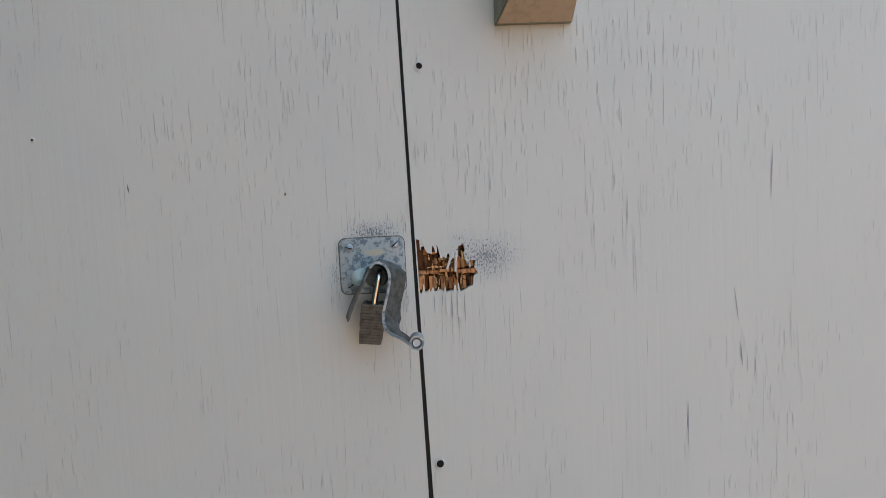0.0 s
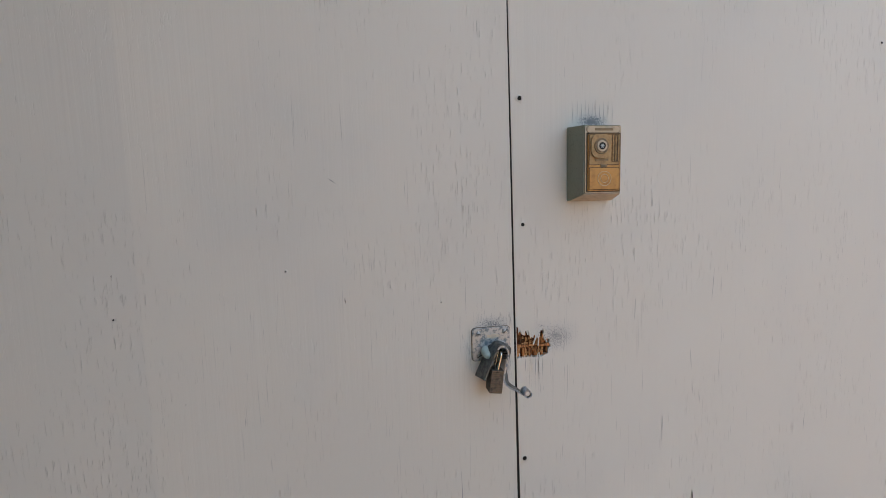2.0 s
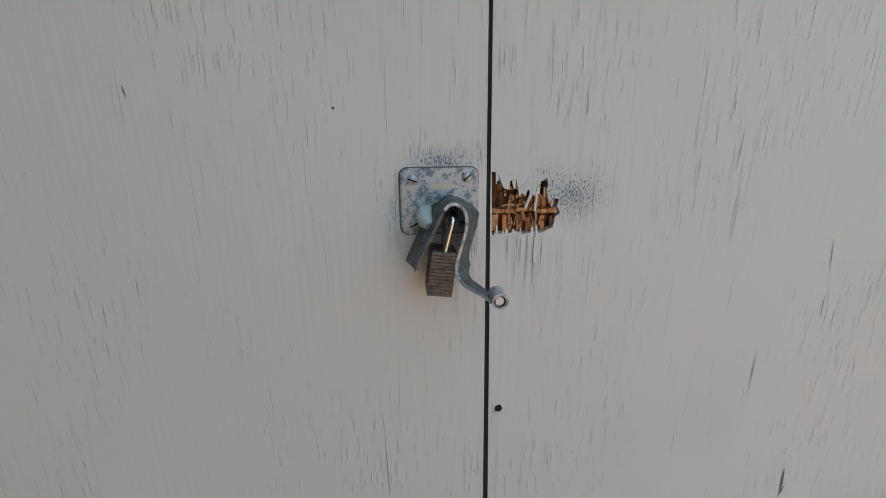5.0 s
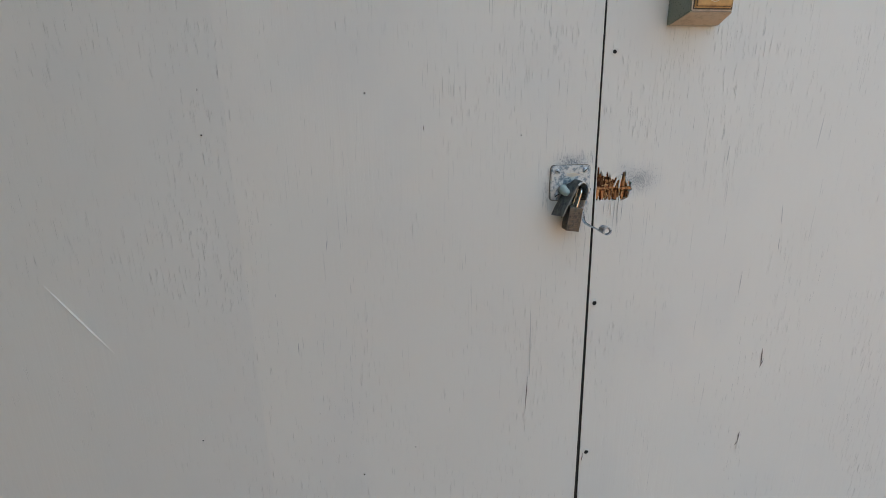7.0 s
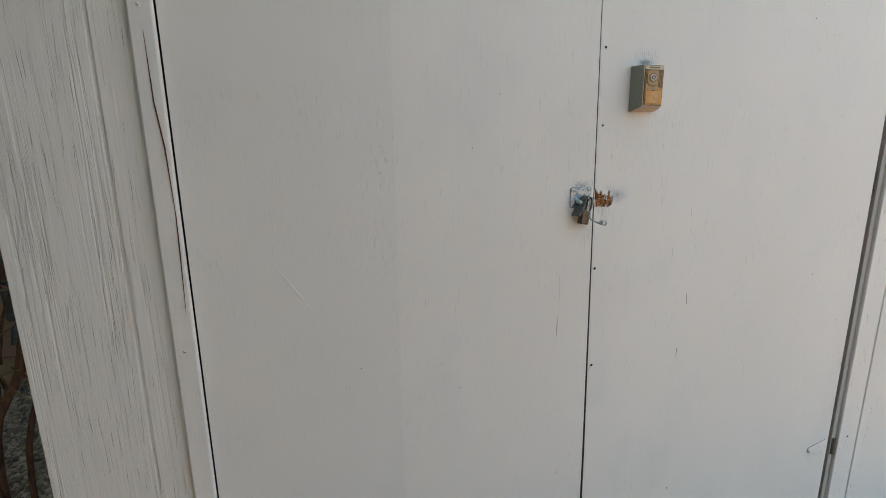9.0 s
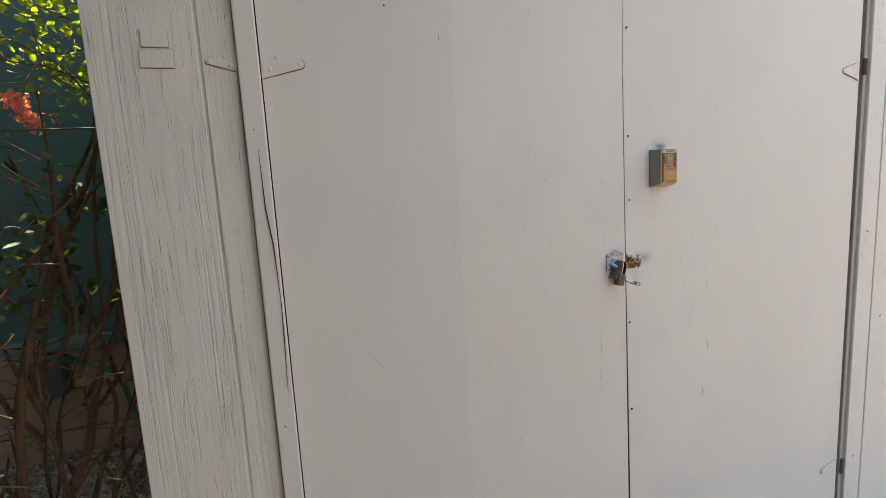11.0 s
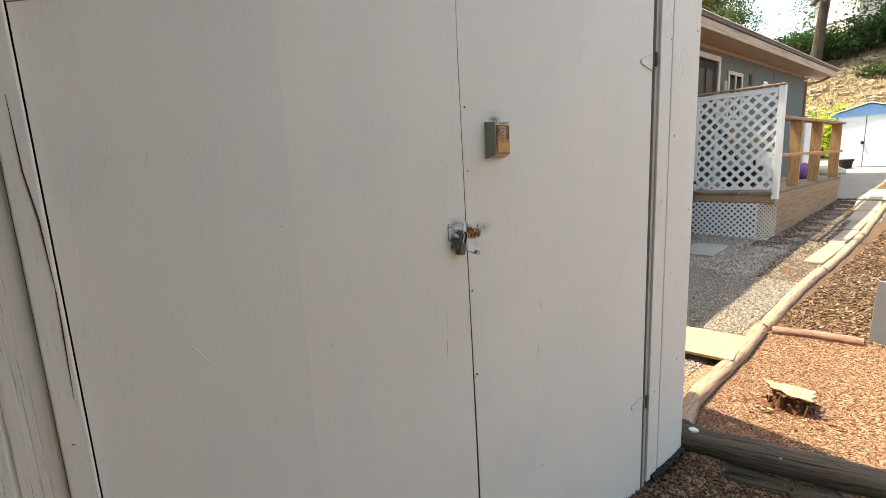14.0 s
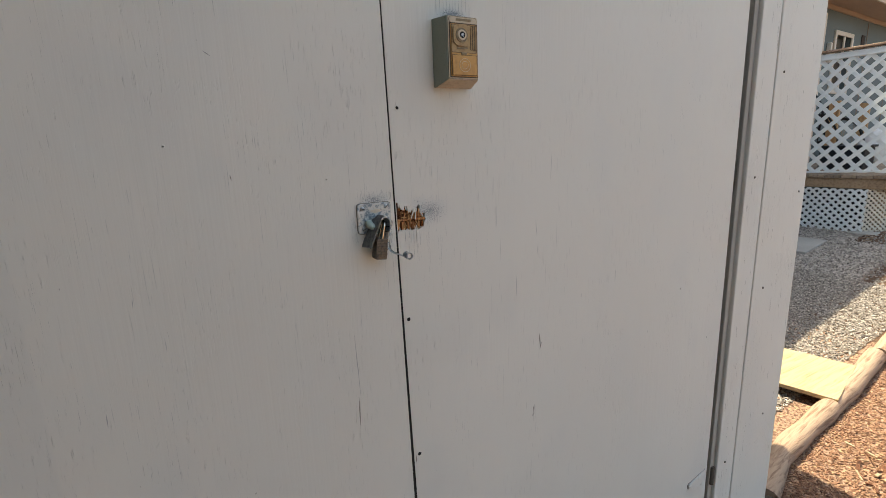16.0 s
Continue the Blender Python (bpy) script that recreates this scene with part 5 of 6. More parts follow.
for cx in (0.0, 0.95):
    whl = part("wheel", tube([(cx + 0.32 * math.cos(a), 0, 0.33 + 0.32 * math.sin(a)) for a in [2 * math.pi * k / 28 for k in range(29)]], 0.02, 6), M["gap_dark"], bike, smooth=True)
    bm = bmesh.new()
    for k in range(10):
        a = math.pi * k / 10
        tube([(cx + 0.31 * math.cos(a), 0, 0.33 + 0.31 * math.sin(a)), (cx - 0.31 * math.cos(a), 0, 0.33 - 0.31 * math.sin(a))], 0.002, 4, bm)
    part("spokes", bm, M["chrome"], whl)
bm = bmesh.new()
for a, b in (((0, 0, 0.33), (0.42, 0, 0.32)), ((0.42, 0, 0.32), (0.3, 0, 0.8)), ((0.42, 0, 0.32), (0.78, 0, 0.75)), ((0.33, 0, 0.72), (0.76, 0, 0.78)), ((0, 0, 0.33), (0.32, 0, 0.72)), ((0.95, 0, 0.33), (0.74, 0, 0.95))):
    tube([a, b], 0.016, 8, bm)
part("bike_frame", bm, M["door_dark"], bike, smooth=True)
part("saddle", box(0.18, 0.4, -0.06, 0.06, 0.8, 0.85, 0.02, 2), M["gap_dark"], bike)
part("handlebar", tube([(0.72, -0.26, 0.98), (0.74, 0, 0.96), (0.72, 0.26, 0.98)], 0.012, 8), M["chrome"], bike, smooth=True)
tools = thing("broom_handles", "pair of dark handles leaning on the house wall", "tool", HOUSE)
for a in (0.0, 0.12):
    part("handle", tube([(1.42 + a, 0.7, 0.965), (1.22 + a, 1.25, 2.0)], 0.012, 8), M["gap_dark"], tools)
tub = thing("storage_tub", "dark blue plastic tub on the deck", "tub", HOUSE)
M["tub_blue"] = plain("tub_blue", (0.012, 0.014, 0.018), 0.6, spec=0.25)
part("body", box(0.95, 1.35, 0.5, 0.95, 0.962, 1.22, 0.02, 2), M["tub_blue"], tub)
part("lid", box(0.93, 1.37, 0.48, 0.97, 1.222, 1.25, 0.01, 2), M["tub_blue"], tub)
bin_ = thing("black_bin", "upright black plastic bin beside the deck", "bin", HOUSE)
part("body", box(-0.42, -0.12, 0.90, 1.22, 0.28, 1.06, 0.03, 2), M["tub_blue"], bin_)
part("lid", box(-0.44, -0.1, 0.88, 1.24, 1.062, 1.11, 0.015, 2), M["tub_blue"], bin_)

# ---- far side of the drive ----
M["metal_white"] = plain("metal_white", (0.7, 0.76, 0.82), 0.45, fine=8, vary=0.04, stretch=(1, 8, 0.2))
M["metal_blue"] = plain("metal_blue", (0.22, 0.42, 0.7), 0.45, fine=8, vary=0.06)
M["red_brick"] = plain("red_brick", (0.3, 0.13, 0.09), 0.85, fine=20)
ms = thing("metal_shed", "pale blue metal garden shed with double doors and a gable roof", "shed", pose(16.5, 3.85, 0.86, 0, 0, -90))
# local x runs along the front to the observer's right, y goes away
W = 1.5
part("wall", box(0.0, W, 0.0, 0.05, 0.0, 1.55), M["metal_blue"], ms)
part("wall", box(0.0, 0.05, 0.052, 2.6, 0.0, 1.5), M["metal_white"], ms)
part("wall", box(W - 0.05, W, 0.052, 2.6, 0.0, 1.5), M["metal_white"], ms)
part("wall", box(0.0, W, 2.602, 2.65, 0.0, 1.5), M["metal_white"], ms)
for a, b in ((0.07, 0.68), (0.70, 1.31)):
    part("door", box(a, b, -0.04, -0.004, 0.04, 1.46, 0.006), M["metal_white"], ms, "white metal door")
part("door_seam", box(0.681, 0.699, -0.03, -0.005, 0.04, 1.46), M["house_wall"], ms)
part("latch", box(0.62, 0.70, -0.075, -0.042, 0.66, 0.74, 0.01), M["gap_dark"], ms)
part("gable", plate([(-0.08, 1.5), (W / 2, 1.74), (W + 0.08, 1.5), (W + 0.08, 1.44), (-0.08, 1.44)], -0.06, -0.03), M["metal_blue"], ms)
rb = bmesh.new()
for a, b, za, zb in ((-0.12, W / 2, 1.51, 1.77), (W / 2, W + 0.12, 1.77, 1.51)):
    v = [rb.verts.new(p) for p in ((a, -0.1, za), (b, -0.1, zb), (b, 2.7, zb), (a, 2.7, za))]
    w = [rb.verts.new(p.co + Vector((0, 0, 0.03))) for p in v]
    rb.faces.new(v)
    rb.faces.new(w[::-1])
    for k in range(4):
        rb.faces.new((v[k], v[(k + 1) % 4], w[(k + 1) % 4], w[k]))
part("roof", rb, M["metal_white"], ms)
part("sill", box(-0.05, W + 0.05, -0.35, -0.05, -0.12, 0.0, 0.01), M["red_brick"], ms, "reddish step along the doors")
wb = thing("white_cabinet", "tall white utility cabinet beside the metal shed", "cabinet")
part("body", box(14.6, 15.2, 3.95, 4.75, 0.75, 2.2, 0.02), M["white_sack"], wb)
part("door", box(14.57, 14.598, 4.0, 4.34, 0.85, 2.1, 0.005), M["white_sack"], wb)
part("door", box(14.57, 14.598, 4.36, 4.7, 0.85, 2.1, 0.005), M["white_sack"], wb)
pot = thing("flower_pot", "black round plant pot by the metal shed", "pot", pose(16.1, 3.42, 0.79))
bm = bmesh.new()
tube([(0, 0, 0), (0, 0, 0.05), (0, 0, 0.28)], [0.12, 0.125, 0.16], 18, bm)
part("body", bm, M["gap_dark"], pot, smooth=True)
part("rim", tube([(0, 0, 0.282), (0, 0, 0.33)], [0.18, 0.18], 18), M["gap_dark"], pot, smooth=True)
M["boulder"] = plain("boulder", (0.55, 0.45, 0.33), 0.9, fine=6, coarse=1, vary=0.2, bump=0.01)


def rock(x, y, z, sx, sy, sz, seed, name="boulder", group="", label="pale rounded boulder by the drive"):
    bm = bmesh.new()
    bmesh.ops.create_icosphere(bm, subdivisions=3, radius=1)
    for v in bm.verts:
        v.co *= 1 + 0.2 * noise.noise(v.co * 1.6 + Vector((seed * 3.1, 0, 0))) + 0.06 * noise.noise(v.co * 5 + Vector((seed, 0, 0)))
        v.co = Vector((v.co.x * sx + x, v.co.y * sy + y, v.co.z * sz + z))
    return tagged(part(name, bm, M["boulder"], smooth=True), label, "rock", group)


rock(14.6, 3.42, 0.86, 0.4, 0.42, 0.14, 1)
rock(15.6, 3.75, 0.9, 0.2, 0.2, 0.12, 2)

# stones strewn over the hillside
rr = random.Random(8)
M["hill_rock"] = plain("hill_rock", (0.24, 0.175, 0.125), 0.95, fine=3, coarse=0.8, vary=0.2, bump=0.02, per="island")
bm = bmesh.new()
for k in range(2600):
    x = 20.5 + 24 * rr.random() ** 1.2
    y = rr.uniform(-2, 22)
    s = 0.06 + 0.3 * rr.random() ** 2.2
    own = bmesh.new()
    bmesh.ops.create_icosphere(own, subdivisions=1, radius=1)
    for v in own.verts:
        v.co = Vector((v.co.x * s * rr.uniform(0.7, 1.3), v.co.y * s * rr.uniform(0.8, 1.5), v.co.z * s * 0.6)) + Vector((x, y, ground_z(x, y)))
    merge(own, bm)
rg = random.Random(77)
gv, gf = [], []
for k in range(5200):
    x, y = 20.2 + 24 * rg.random() ** 1.3, rg.uniform(-2, 22)
    z0 = ground_z(x, y) - 0.03
    for b in range(4):
        a, h = rg.uniform(0, 6.28), rg.uniform(0.12, 0.42)
        bx, by = x + rg.uniform(-0.15, 0.15), y + rg.uniform(-0.15, 0.15)
        c, s_ = math.cos(a) * 0.022, math.sin(a) * 0.022
        i = len(gv)
        gv += [(bx - c, by - s_, z0), (bx + c, by + s_, z0), (bx + 0.2 * rg.uniform(-1, 1), by + 0.2 * rg.uniform(-1, 1), z0 + h)]
        gf.append((i, i + 1, i + 2))
M["dry_grass"] = plain("dry_grass", (0.3, 0.23, 0.12), 0.9, fine=4, vary=0.25, bump=0, per="island")
me = bpy.data.meshes.new("dry_grass")
me.from_pydata(gv, [], gf)
me.materials.append(M["dry_grass"])
tagged(part("dry_grass", me, None), "thin dry tufts of grass on the slope", "grass", kind="stuff")
tagged(part("hillside_rocks", bm, M["hill_rock"]), "tan stones and dry clods strewn over the slope", "rocks", kind="stuff")

hh = thing("hill_house", "white gabled outbuilding high on the slope", "house", pose(44, 12.2, 9.6, 0, 0, -112))
M["clap_white"] = plain("clap_white", (0.72, 0.68, 0.68), 0.6, fine=2, vary=0.05)
part("wall", box(-1.6, 1.6, 0, 3.5, -0.6, 2.6), M["clap_white"], hh)
for k in range(9):
    part("clapboard", box(-1.6, 1.6, -0.03, -0.001, -0.3 + k * 0.32, -0.02 + k * 0.32), M["clap_white"], hh)
part("band", box(-1.65, 1.65, -0.06, -0.031, 0.75, 0.86), M["house_wall"], hh)
part("gable_end", plate([(-1.6, 2.6), (1.6, 2.6), (0, 3.7)], 0.0, 3.5), M["clap_white"], hh)
part("roof", plate([(-1.9, 2.5), (0, 3.8), (1.9, 2.5), (1.9, 2.62), (0, 3.95), (-1.9, 2.62)], -0.3, 3.8), M["roofing"], hh)

# ---- trees and shrubs ----
def leaf_material(name, a, b, glow=0.35):
    n = Nodes(name, 0.5, 0, 0.4)
    col = n.mix(n.island(), a, b)
    n.mat.node_tree.nodes.remove(n.b)
    d = n.t.nodes.new("ShaderNodeBsdfDiffuse")
    t = n.t.nodes.new("ShaderNodeBsdfTranslucent")
    g = n.t.nodes.new("ShaderNodeBsdfGlossy")
    g.inputs["Roughness"].default_value = 0.5
    m1, m2 = n.t.nodes.new("ShaderNodeMixShader"), n.t.nodes.new("ShaderNodeMixShader")
    n.link(col, d.inputs[0])
    n.link(n.mix(1.0, col, (1.5, 1.6, 0.6), "MULTIPLY"), t.inputs[0])
    m1.inputs[0].default_value, m2.inputs[0].default_value = glow, 0.025
    n.link(d.outputs[0], m1.inputs[1])
    n.link(t.outputs[0], m1.inputs[2])
    n.link(m1.outputs[0], m2.inputs[1])
    n.link(g.outputs[0], m2.inputs[2])
    n.link(m2.outputs[0], n.t.nodes["Material Output"].inputs[0])
    return n.mat


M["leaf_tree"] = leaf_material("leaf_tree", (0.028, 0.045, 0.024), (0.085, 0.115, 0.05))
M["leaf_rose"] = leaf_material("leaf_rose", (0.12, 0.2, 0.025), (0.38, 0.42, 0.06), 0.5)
M["leaf_bush"] = leaf_material("leaf_bush", (0.2, 0.27, 0.04), (0.42, 0.46, 0.1))
M["leaf_dark"] = leaf_material("leaf_dark", (0.02, 0.05, 0.02), (0.07, 0.12, 0.045))
M["tree_bark"] = raw_wood("tree_bark", (0.09, 0.07, 0.055), (0.03, 0.024, 0.02), (8, 8, 1.5), 0.9, 0.02)
M["rose_stem"] = raw_wood("rose_stem", (0.15, 0.082, 0.055), (0.04, 0.024, 0.018), (60, 60, 8), 0.8, 0.0015)
M["twig"] = plain("twig", (0.16, 0.11, 0.075), 0.8, fine=80)


def leaves(places, size, seed, up=0.3, long=1.7, fine=False):
    """Folded leaves at the given places, as one mesh."""
    r = np.random.RandomState(seed)
    verts, faces = [], []
    for p in places:
        d = Vector(r.normal(size=3)).normalized()
        nrm = Vector((r.normal(), r.normal(), r.normal() + up * 3)).normalized()
        side = d.cross(nrm)
        if side.length < 1e-3:
            continue
        side.normalize()
        nrm = side.cross(d)
        s = size * r.uniform(0.6, 1.35)
        p = Vector(p)
        i = len(verts)
        w = s * 0.5
        if fine:
            for t, wide in ((0.0, 0.0), (0.2, 0.72), (0.48, 1.0), (0.78, 0.62), (1.0, 0.0)):
                mid = p + d * s * long * t - nrm * s * 0.25 * t * t
                verts += [mid + side * w * wide - nrm * w * wide * 0.25, mid, mid - side * w * wide - nrm * w * wide * 0.25]
            for k in range(4):
                j = i + 3 * k
                faces += [(j, j + 1, j + 4, j + 3), (j + 1, j + 2, j + 5, j + 4)]
            continue
        verts += [p, p + d * s * long * 0.45 + side * w - nrm * w * 0.3, p + d * s * long, p + d * s * long * 0.45 - side * w - nrm * w * 0.3, p + d * s * long * 0.5 + nrm * w * 0.12]
        faces += [(i, i + 1, i + 4), (i + 1, i + 2, i + 4), (i + 2, i + 3, i + 4), (i + 3, i, i + 4)]
    me = bpy.data.meshes.new("leaves")
    me.from_pydata([tuple(v) for v in verts], [], faces)
    return me


def tree(base, height, spread, trunk_r, seed, lean, n_leaf, size, material, label, low=0.35):
    """A trunk with limbs, and leaves in clumps at the limbs' ends."""
    r = random.Random(seed)
    ob = thing("tree", label, "tree", pose(*base), "trees on the slope")
    spine = smooth_path([(0, 0, -0.4), (lean[0] * 0.3, lean[1] * 0.3, height * 0.3), (lean[0] * 0.6, lean[1] * 0.6, height * 0.6), (lean[0], lean[1], height)], 4)
    m = len(spine)
    part("trunk", tube(spine, [trunk_r * (1 - 0.85 * i / m) for i in range(m)], 10, wobble=0.08, seed=seed), M["tree_bark"], ob, "dark rough trunk", True)
    spots = []
    for k in range(16):
        f = low + (1 - low) * r.random()
        p = spine[min(m - 1, int(f * m))]
        a = r.uniform(0, 6.28)
        ln = spread * r.uniform(0.5, 1.0) * (1.15 - 0.6 * f)
        tip = p + Vector((ln * math.cos(a), ln * math.sin(a), ln * r.uniform(-0.1, 0.55)))
        mid = (p + tip) / 2 + Vector((0, 0, ln * 0.12))
        limb = smooth_path([p, mid, tip], 4)
        part("limb", tube(limb, [trunk_r * 0.3 * (1 - 0.8 * i / len(limb)) for i in range(len(limb))], 6), M["tree_bark"], ob, smooth=True)
        for c in range(7):
            q = limb[r.randrange(len(limb) // 3, len(limb))] + Vector((r.gauss(0, 1), r.gauss(0, 1), r.gauss(0, 0.8))) * spread * 0.16
            spots.append((q, spread * r.uniform(0.05, 0.15)))
    places = []
    for k in range(n_leaf):
        q, s = spots[r.randrange(len(spots))]
        places.append(q + Vector((r.gauss(0, 1), r.gauss(0, 1), r.gauss(0, 0.7))) * s)
    me = leaves(places, size, seed)
    me.materials.append(material)
    part("crown", me, material, ob, "grey-green leaves with gaps of sky")
    return ob


tree((34, 10.1, ground_z(34, 10.1)), 11.0, 5.2, 0.32, 3, (-0.3, -0.9), 20000, 0.085, M["leaf_tree"], "tall spreading tree with a dark leaning trunk", 0.25)
tree((38, 18.6, ground_z(38, 18.6)), 13.0, 4.2, 0.36, 6, (0.3, 0.2), 13000, 0.09, M["leaf_tree"], "slim dark tree with thin foliage", 0.35)
tree((33, 14.8, ground_z(33, 14.8)), 9.5, 4.4, 0.3, 9, (-0.5, 0.6), 15500, 0.085, M["leaf_tree"], "spreading tree with dense grey-green foliage", 0.2)
tree((52, 13.0, ground_z(52, 13)), 12.0, 5.0, 0.4, 14, (0, 0.5), 3600, 0.24, M["leaf_dark"], "dark tree behind the white outbuilding", 0.2)
tree((47, 7.0, ground_z(47, 7)), 11.0, 5.0, 0.4, 17, (0, 0.5), 3600, 0.22, M["leaf_dark"], "dark green tree on the slope", 0.15)


def shrub(base, size, n_leaf, leaf, material, label, seed, name="bush"):
    """Stems fanning from the ground with an uneven dome of leaves."""
    r = random.Random(seed)
    ob = thing(name, label, "bush", pose(*base))
    places = []
    for k in range(14):
        a, f = r.uniform(0, 6.28), r.uniform(0.3, 1.0)
        tip = Vector((size[0] * f * math.cos(a), size[1] * f * math.sin(a), size[2] * r.uniform(0.45, 1.0)))
        part("stem", tube(smooth_path([(0, 0, -0.1), tip * 0.5 + Vector((0, 0, 0.1)), tip], 3), [0.03, 0.028, 0.025, 0.02, 0.016, 0.01, 0.006], 5), M["twig"], ob)
        for j in range(n_leaf // 14):
            q = tip * r.uniform(0.5, 1.0) + Vector((r.gauss(0, 1) * size[0], r.gauss(0, 1) * size[1], r.gauss(0, 1) * size[2])) * 0.2
            q.z = max(q.z, 0.05)
            places.append(q)
    me = leaves(places, leaf, seed)
    me.materials.append(material)
    part("foliage", me, material, ob)
    return ob


shrub((19.4, 5.05, ground_z(19.4, 5.05)), (0.7, 0.85, 1.5), 2200, 0.085, M["leaf_bush"], "bright green shrub behind the metal shed", 2)
for k, (x, y, s) in enumerate(((36, 9.6, 2.0), (37, 8.0, 2.2), (36.5, 11.2, 1.8), (39, 6.4, 2.4), (38, 12.5, 1.8))):
    shrub((x, y, ground_z(x, y)), (s, s, s * 0.8), 4600, 0.11, M["leaf_dark"], "dark green scrub on the hillside", 30 + k, "scrub")
shrub((30.5, 6.0, ground_z(30.5, 6.0)), (1.2, 1.3, 0.7), 900, 0.13, M["leaf_tree"], "pale dusty scrub on the slope", 41, "scrub")

# ---- rose corner and the teal neighbour wall ----
M["teal_wall"] = plain("teal_wall", (0.066, 0.128, 0.135), 0.7, fine=30, vary=0.06, bump=0.0006)
M["teal_ledge"] = plain("teal_ledge", (0.12, 0.17, 0.18), 0.6, fine=30, vary=0.08)
M["adobe"] = plain("adobe", (0.33, 0.23, 0.165), 0.9, fine=25, vary=0.15, bump=0.002)
M["adobe_joint"] = plain("adobe_joint", (0.2, 0.14, 0.1), 0.9, fine=40)
nb = thing("neighbour_house", "dark teal rendered building on a tan block base", "house")
part("wall", box(-8.0, -1.28, 1.5, 1.66, 0.93, 3.05), M["teal_wall"], nb)
part("sill_ledge", box(-8.0, -1.28, 1.455, 1.665, 0.87, 0.928, 0.006), M["teal_ledge"], nb, "pale weathered ledge")
bl = part("block_base", box(-8.0, -1.28, 1.492, 1.66, -0.3, 0.868), M["adobe_joint"], nb, "joints of the block base")
for row in range(5):
    for k in range(9):
        x0 = -4.9 + k * 0.405 + (0.2 if row % 2 else 0)
        z0 = -0.1 + row * 0.195
        if x0 + 0.395 > -1.28:
            continue
        part("block", box(x0, x0 + 0.395, 1.478, 1.4915, z0, min(z0 + 0.187, 0.865), 0.004), M["adobe"], bl)
# unseen walls and eave, added to hold light off the doors' left side
part("light_block_wall", box(-2.56, -2.4, -4.0, 1.498, -0.3, 4.2), M["teal_wall"], nb)
part("light_block_wall", box(-1.78, -1.62, -3.2, -0.65, -0.3, 3.2), M["teal_wall"], nb)
part("light_block_wall", box(-1.78, 0.1, -3.36, -3.202, -0.3, 3.2), M["teal_wall"], nb)
part("light_block_eave", box(-2.9, -0.4, -4.6, -0.3, 3.21, 3.3, 0.01), M["soffit"], nb)
# unseen overhang, added and placed to set where sun reaches the rose
part("unseen_eave", box(-8.2, -1.2, 1.3, 2.4, 3.06, 3.14, 0.01), M["soffit"], nb)
part("back_wall", box(-8.0, -1.28, 4.0, 4.1, -0.3, 3.05), M["teal_wall"], nb)
part("flat_roof", box(-8.2, -1.2, 2.402, 4.3, 3.06, 3.14), M["roofing"], nb)

rose = thing("rose_bush", "old climbing rose with woody stems and sunlit leaves", "bush")
STEMS = [
    ([(-1.66, 0.36, 0.02), (-1.59, 0.35, 0.71), (-1.55, 0.35, 1.0), (-1.51, 0.36, 1.21), (-1.47, 0.4, 1.36), (-1.42, 0.45, 1.5)], 0.024),
    ([(-1.64, 0.55, 0.05), (-1.58, 0.5, 0.59), (-1.50, 0.5, 0.8), (-1.42, 0.5, 1.04), (-1.34, 0.5, 1.24), (-1.32, 0.5, 1.43), (-1.31, 0.5, 1.6)], 0.028),
    ([(-1.58, 0.58, 0.05), (-1.53, 0.55, 0.53), (-1.44, 0.55, 0.87), (-1.41, 0.53, 1.01)], 0.02),
    ([(-1.54, 0.45, 1.12), (-1.47, 0.45, 1.36), (-1.42, 0.45, 1.5), (-1.35, 0.45, 1.63), (-1.31, 0.45, 1.77), (-1.31, 0.46, 1.89), (-1.3, 0.5, 2.05), (-1.32, 0.55, 2.3)], 0.017),
    ([(-1.75, 0.38, 1.1), (-1.59, 0.4, 1.29), (-1.5, 0.4, 1.39), (-1.42, 0.42, 1.48), (-1.36, 0.44, 1.56), (-1.28, 0.5, 1.66)], 0.013),
    ([(-1.5, 0.42, 1.1), (-1.49, 0.5, 1.19), (-1.47, 0.5, 1.36), (-1.43, 0.47, 1.5), (-1.39, 0.45, 1.6), (-1.34, 0.44, 1.72)], 0.014),
    ([(-1.32, 0.5, 1.78), (-1.41, 0.5, 1.9), (-1.49, 0.55, 1.96), (-1.62, 0.6, 2.02)], 0.006),
    ([(-1.34, 0.48, 1.85), (-1.43, 0.5, 1.9), (-1.52, 0.55, 1.92), (-1.65, 0.62, 1.95)], 0.005),
    ([(-1.4, 0.45, 1.58), (-1.46, 0.45, 1.63), (-1.53, 0.45, 1.68), (-1.62, 0.5, 1.7)], 0.004),
    ([(-1.33, 0.5, 1.76), (-1.36, 0.5, 1.80), (-1.38, 0.52, 1.83), (-1.36, 0.54, 1.86)], 0.003),
    ([(-1.36, 0.5, 1.24), (-1.45, 0.5, 1.19), (-1.55, 0.46, 1.15), (-1.75, 0.4, 1.2)], 0.009),
    ([(-1.42, 0.5, 1.02), (-1.5, 0.45, 1.09), (-1.62, 0.4, 1.16), (-1.8, 0.38, 1.22)], 0.007),
    ([(-1.8, 0.5, 0.05), (-1.78, 0.5, 0.6), (-1.72, 0.45, 1.0), (-1.6, 0.4, 1.3)], 0.02),
]
for k, (pts, r0) in enumerate(STEMS):
    pts = smooth_path([Vector(p) + Vector((0.012 * math.sin(3 * i + k), 0.01 * math.cos(5 * i + k), 0)) for i, p in enumerate(pts)], 4)
    part("stem", tube(pts, [r0 * 0.5 * (1 - 0.55 * i / len(pts)) for i in range(len(pts))], 9, wobble=0.12, seed=k), M["rose_stem"], rose, smooth=True)
rr = random.Random(21)
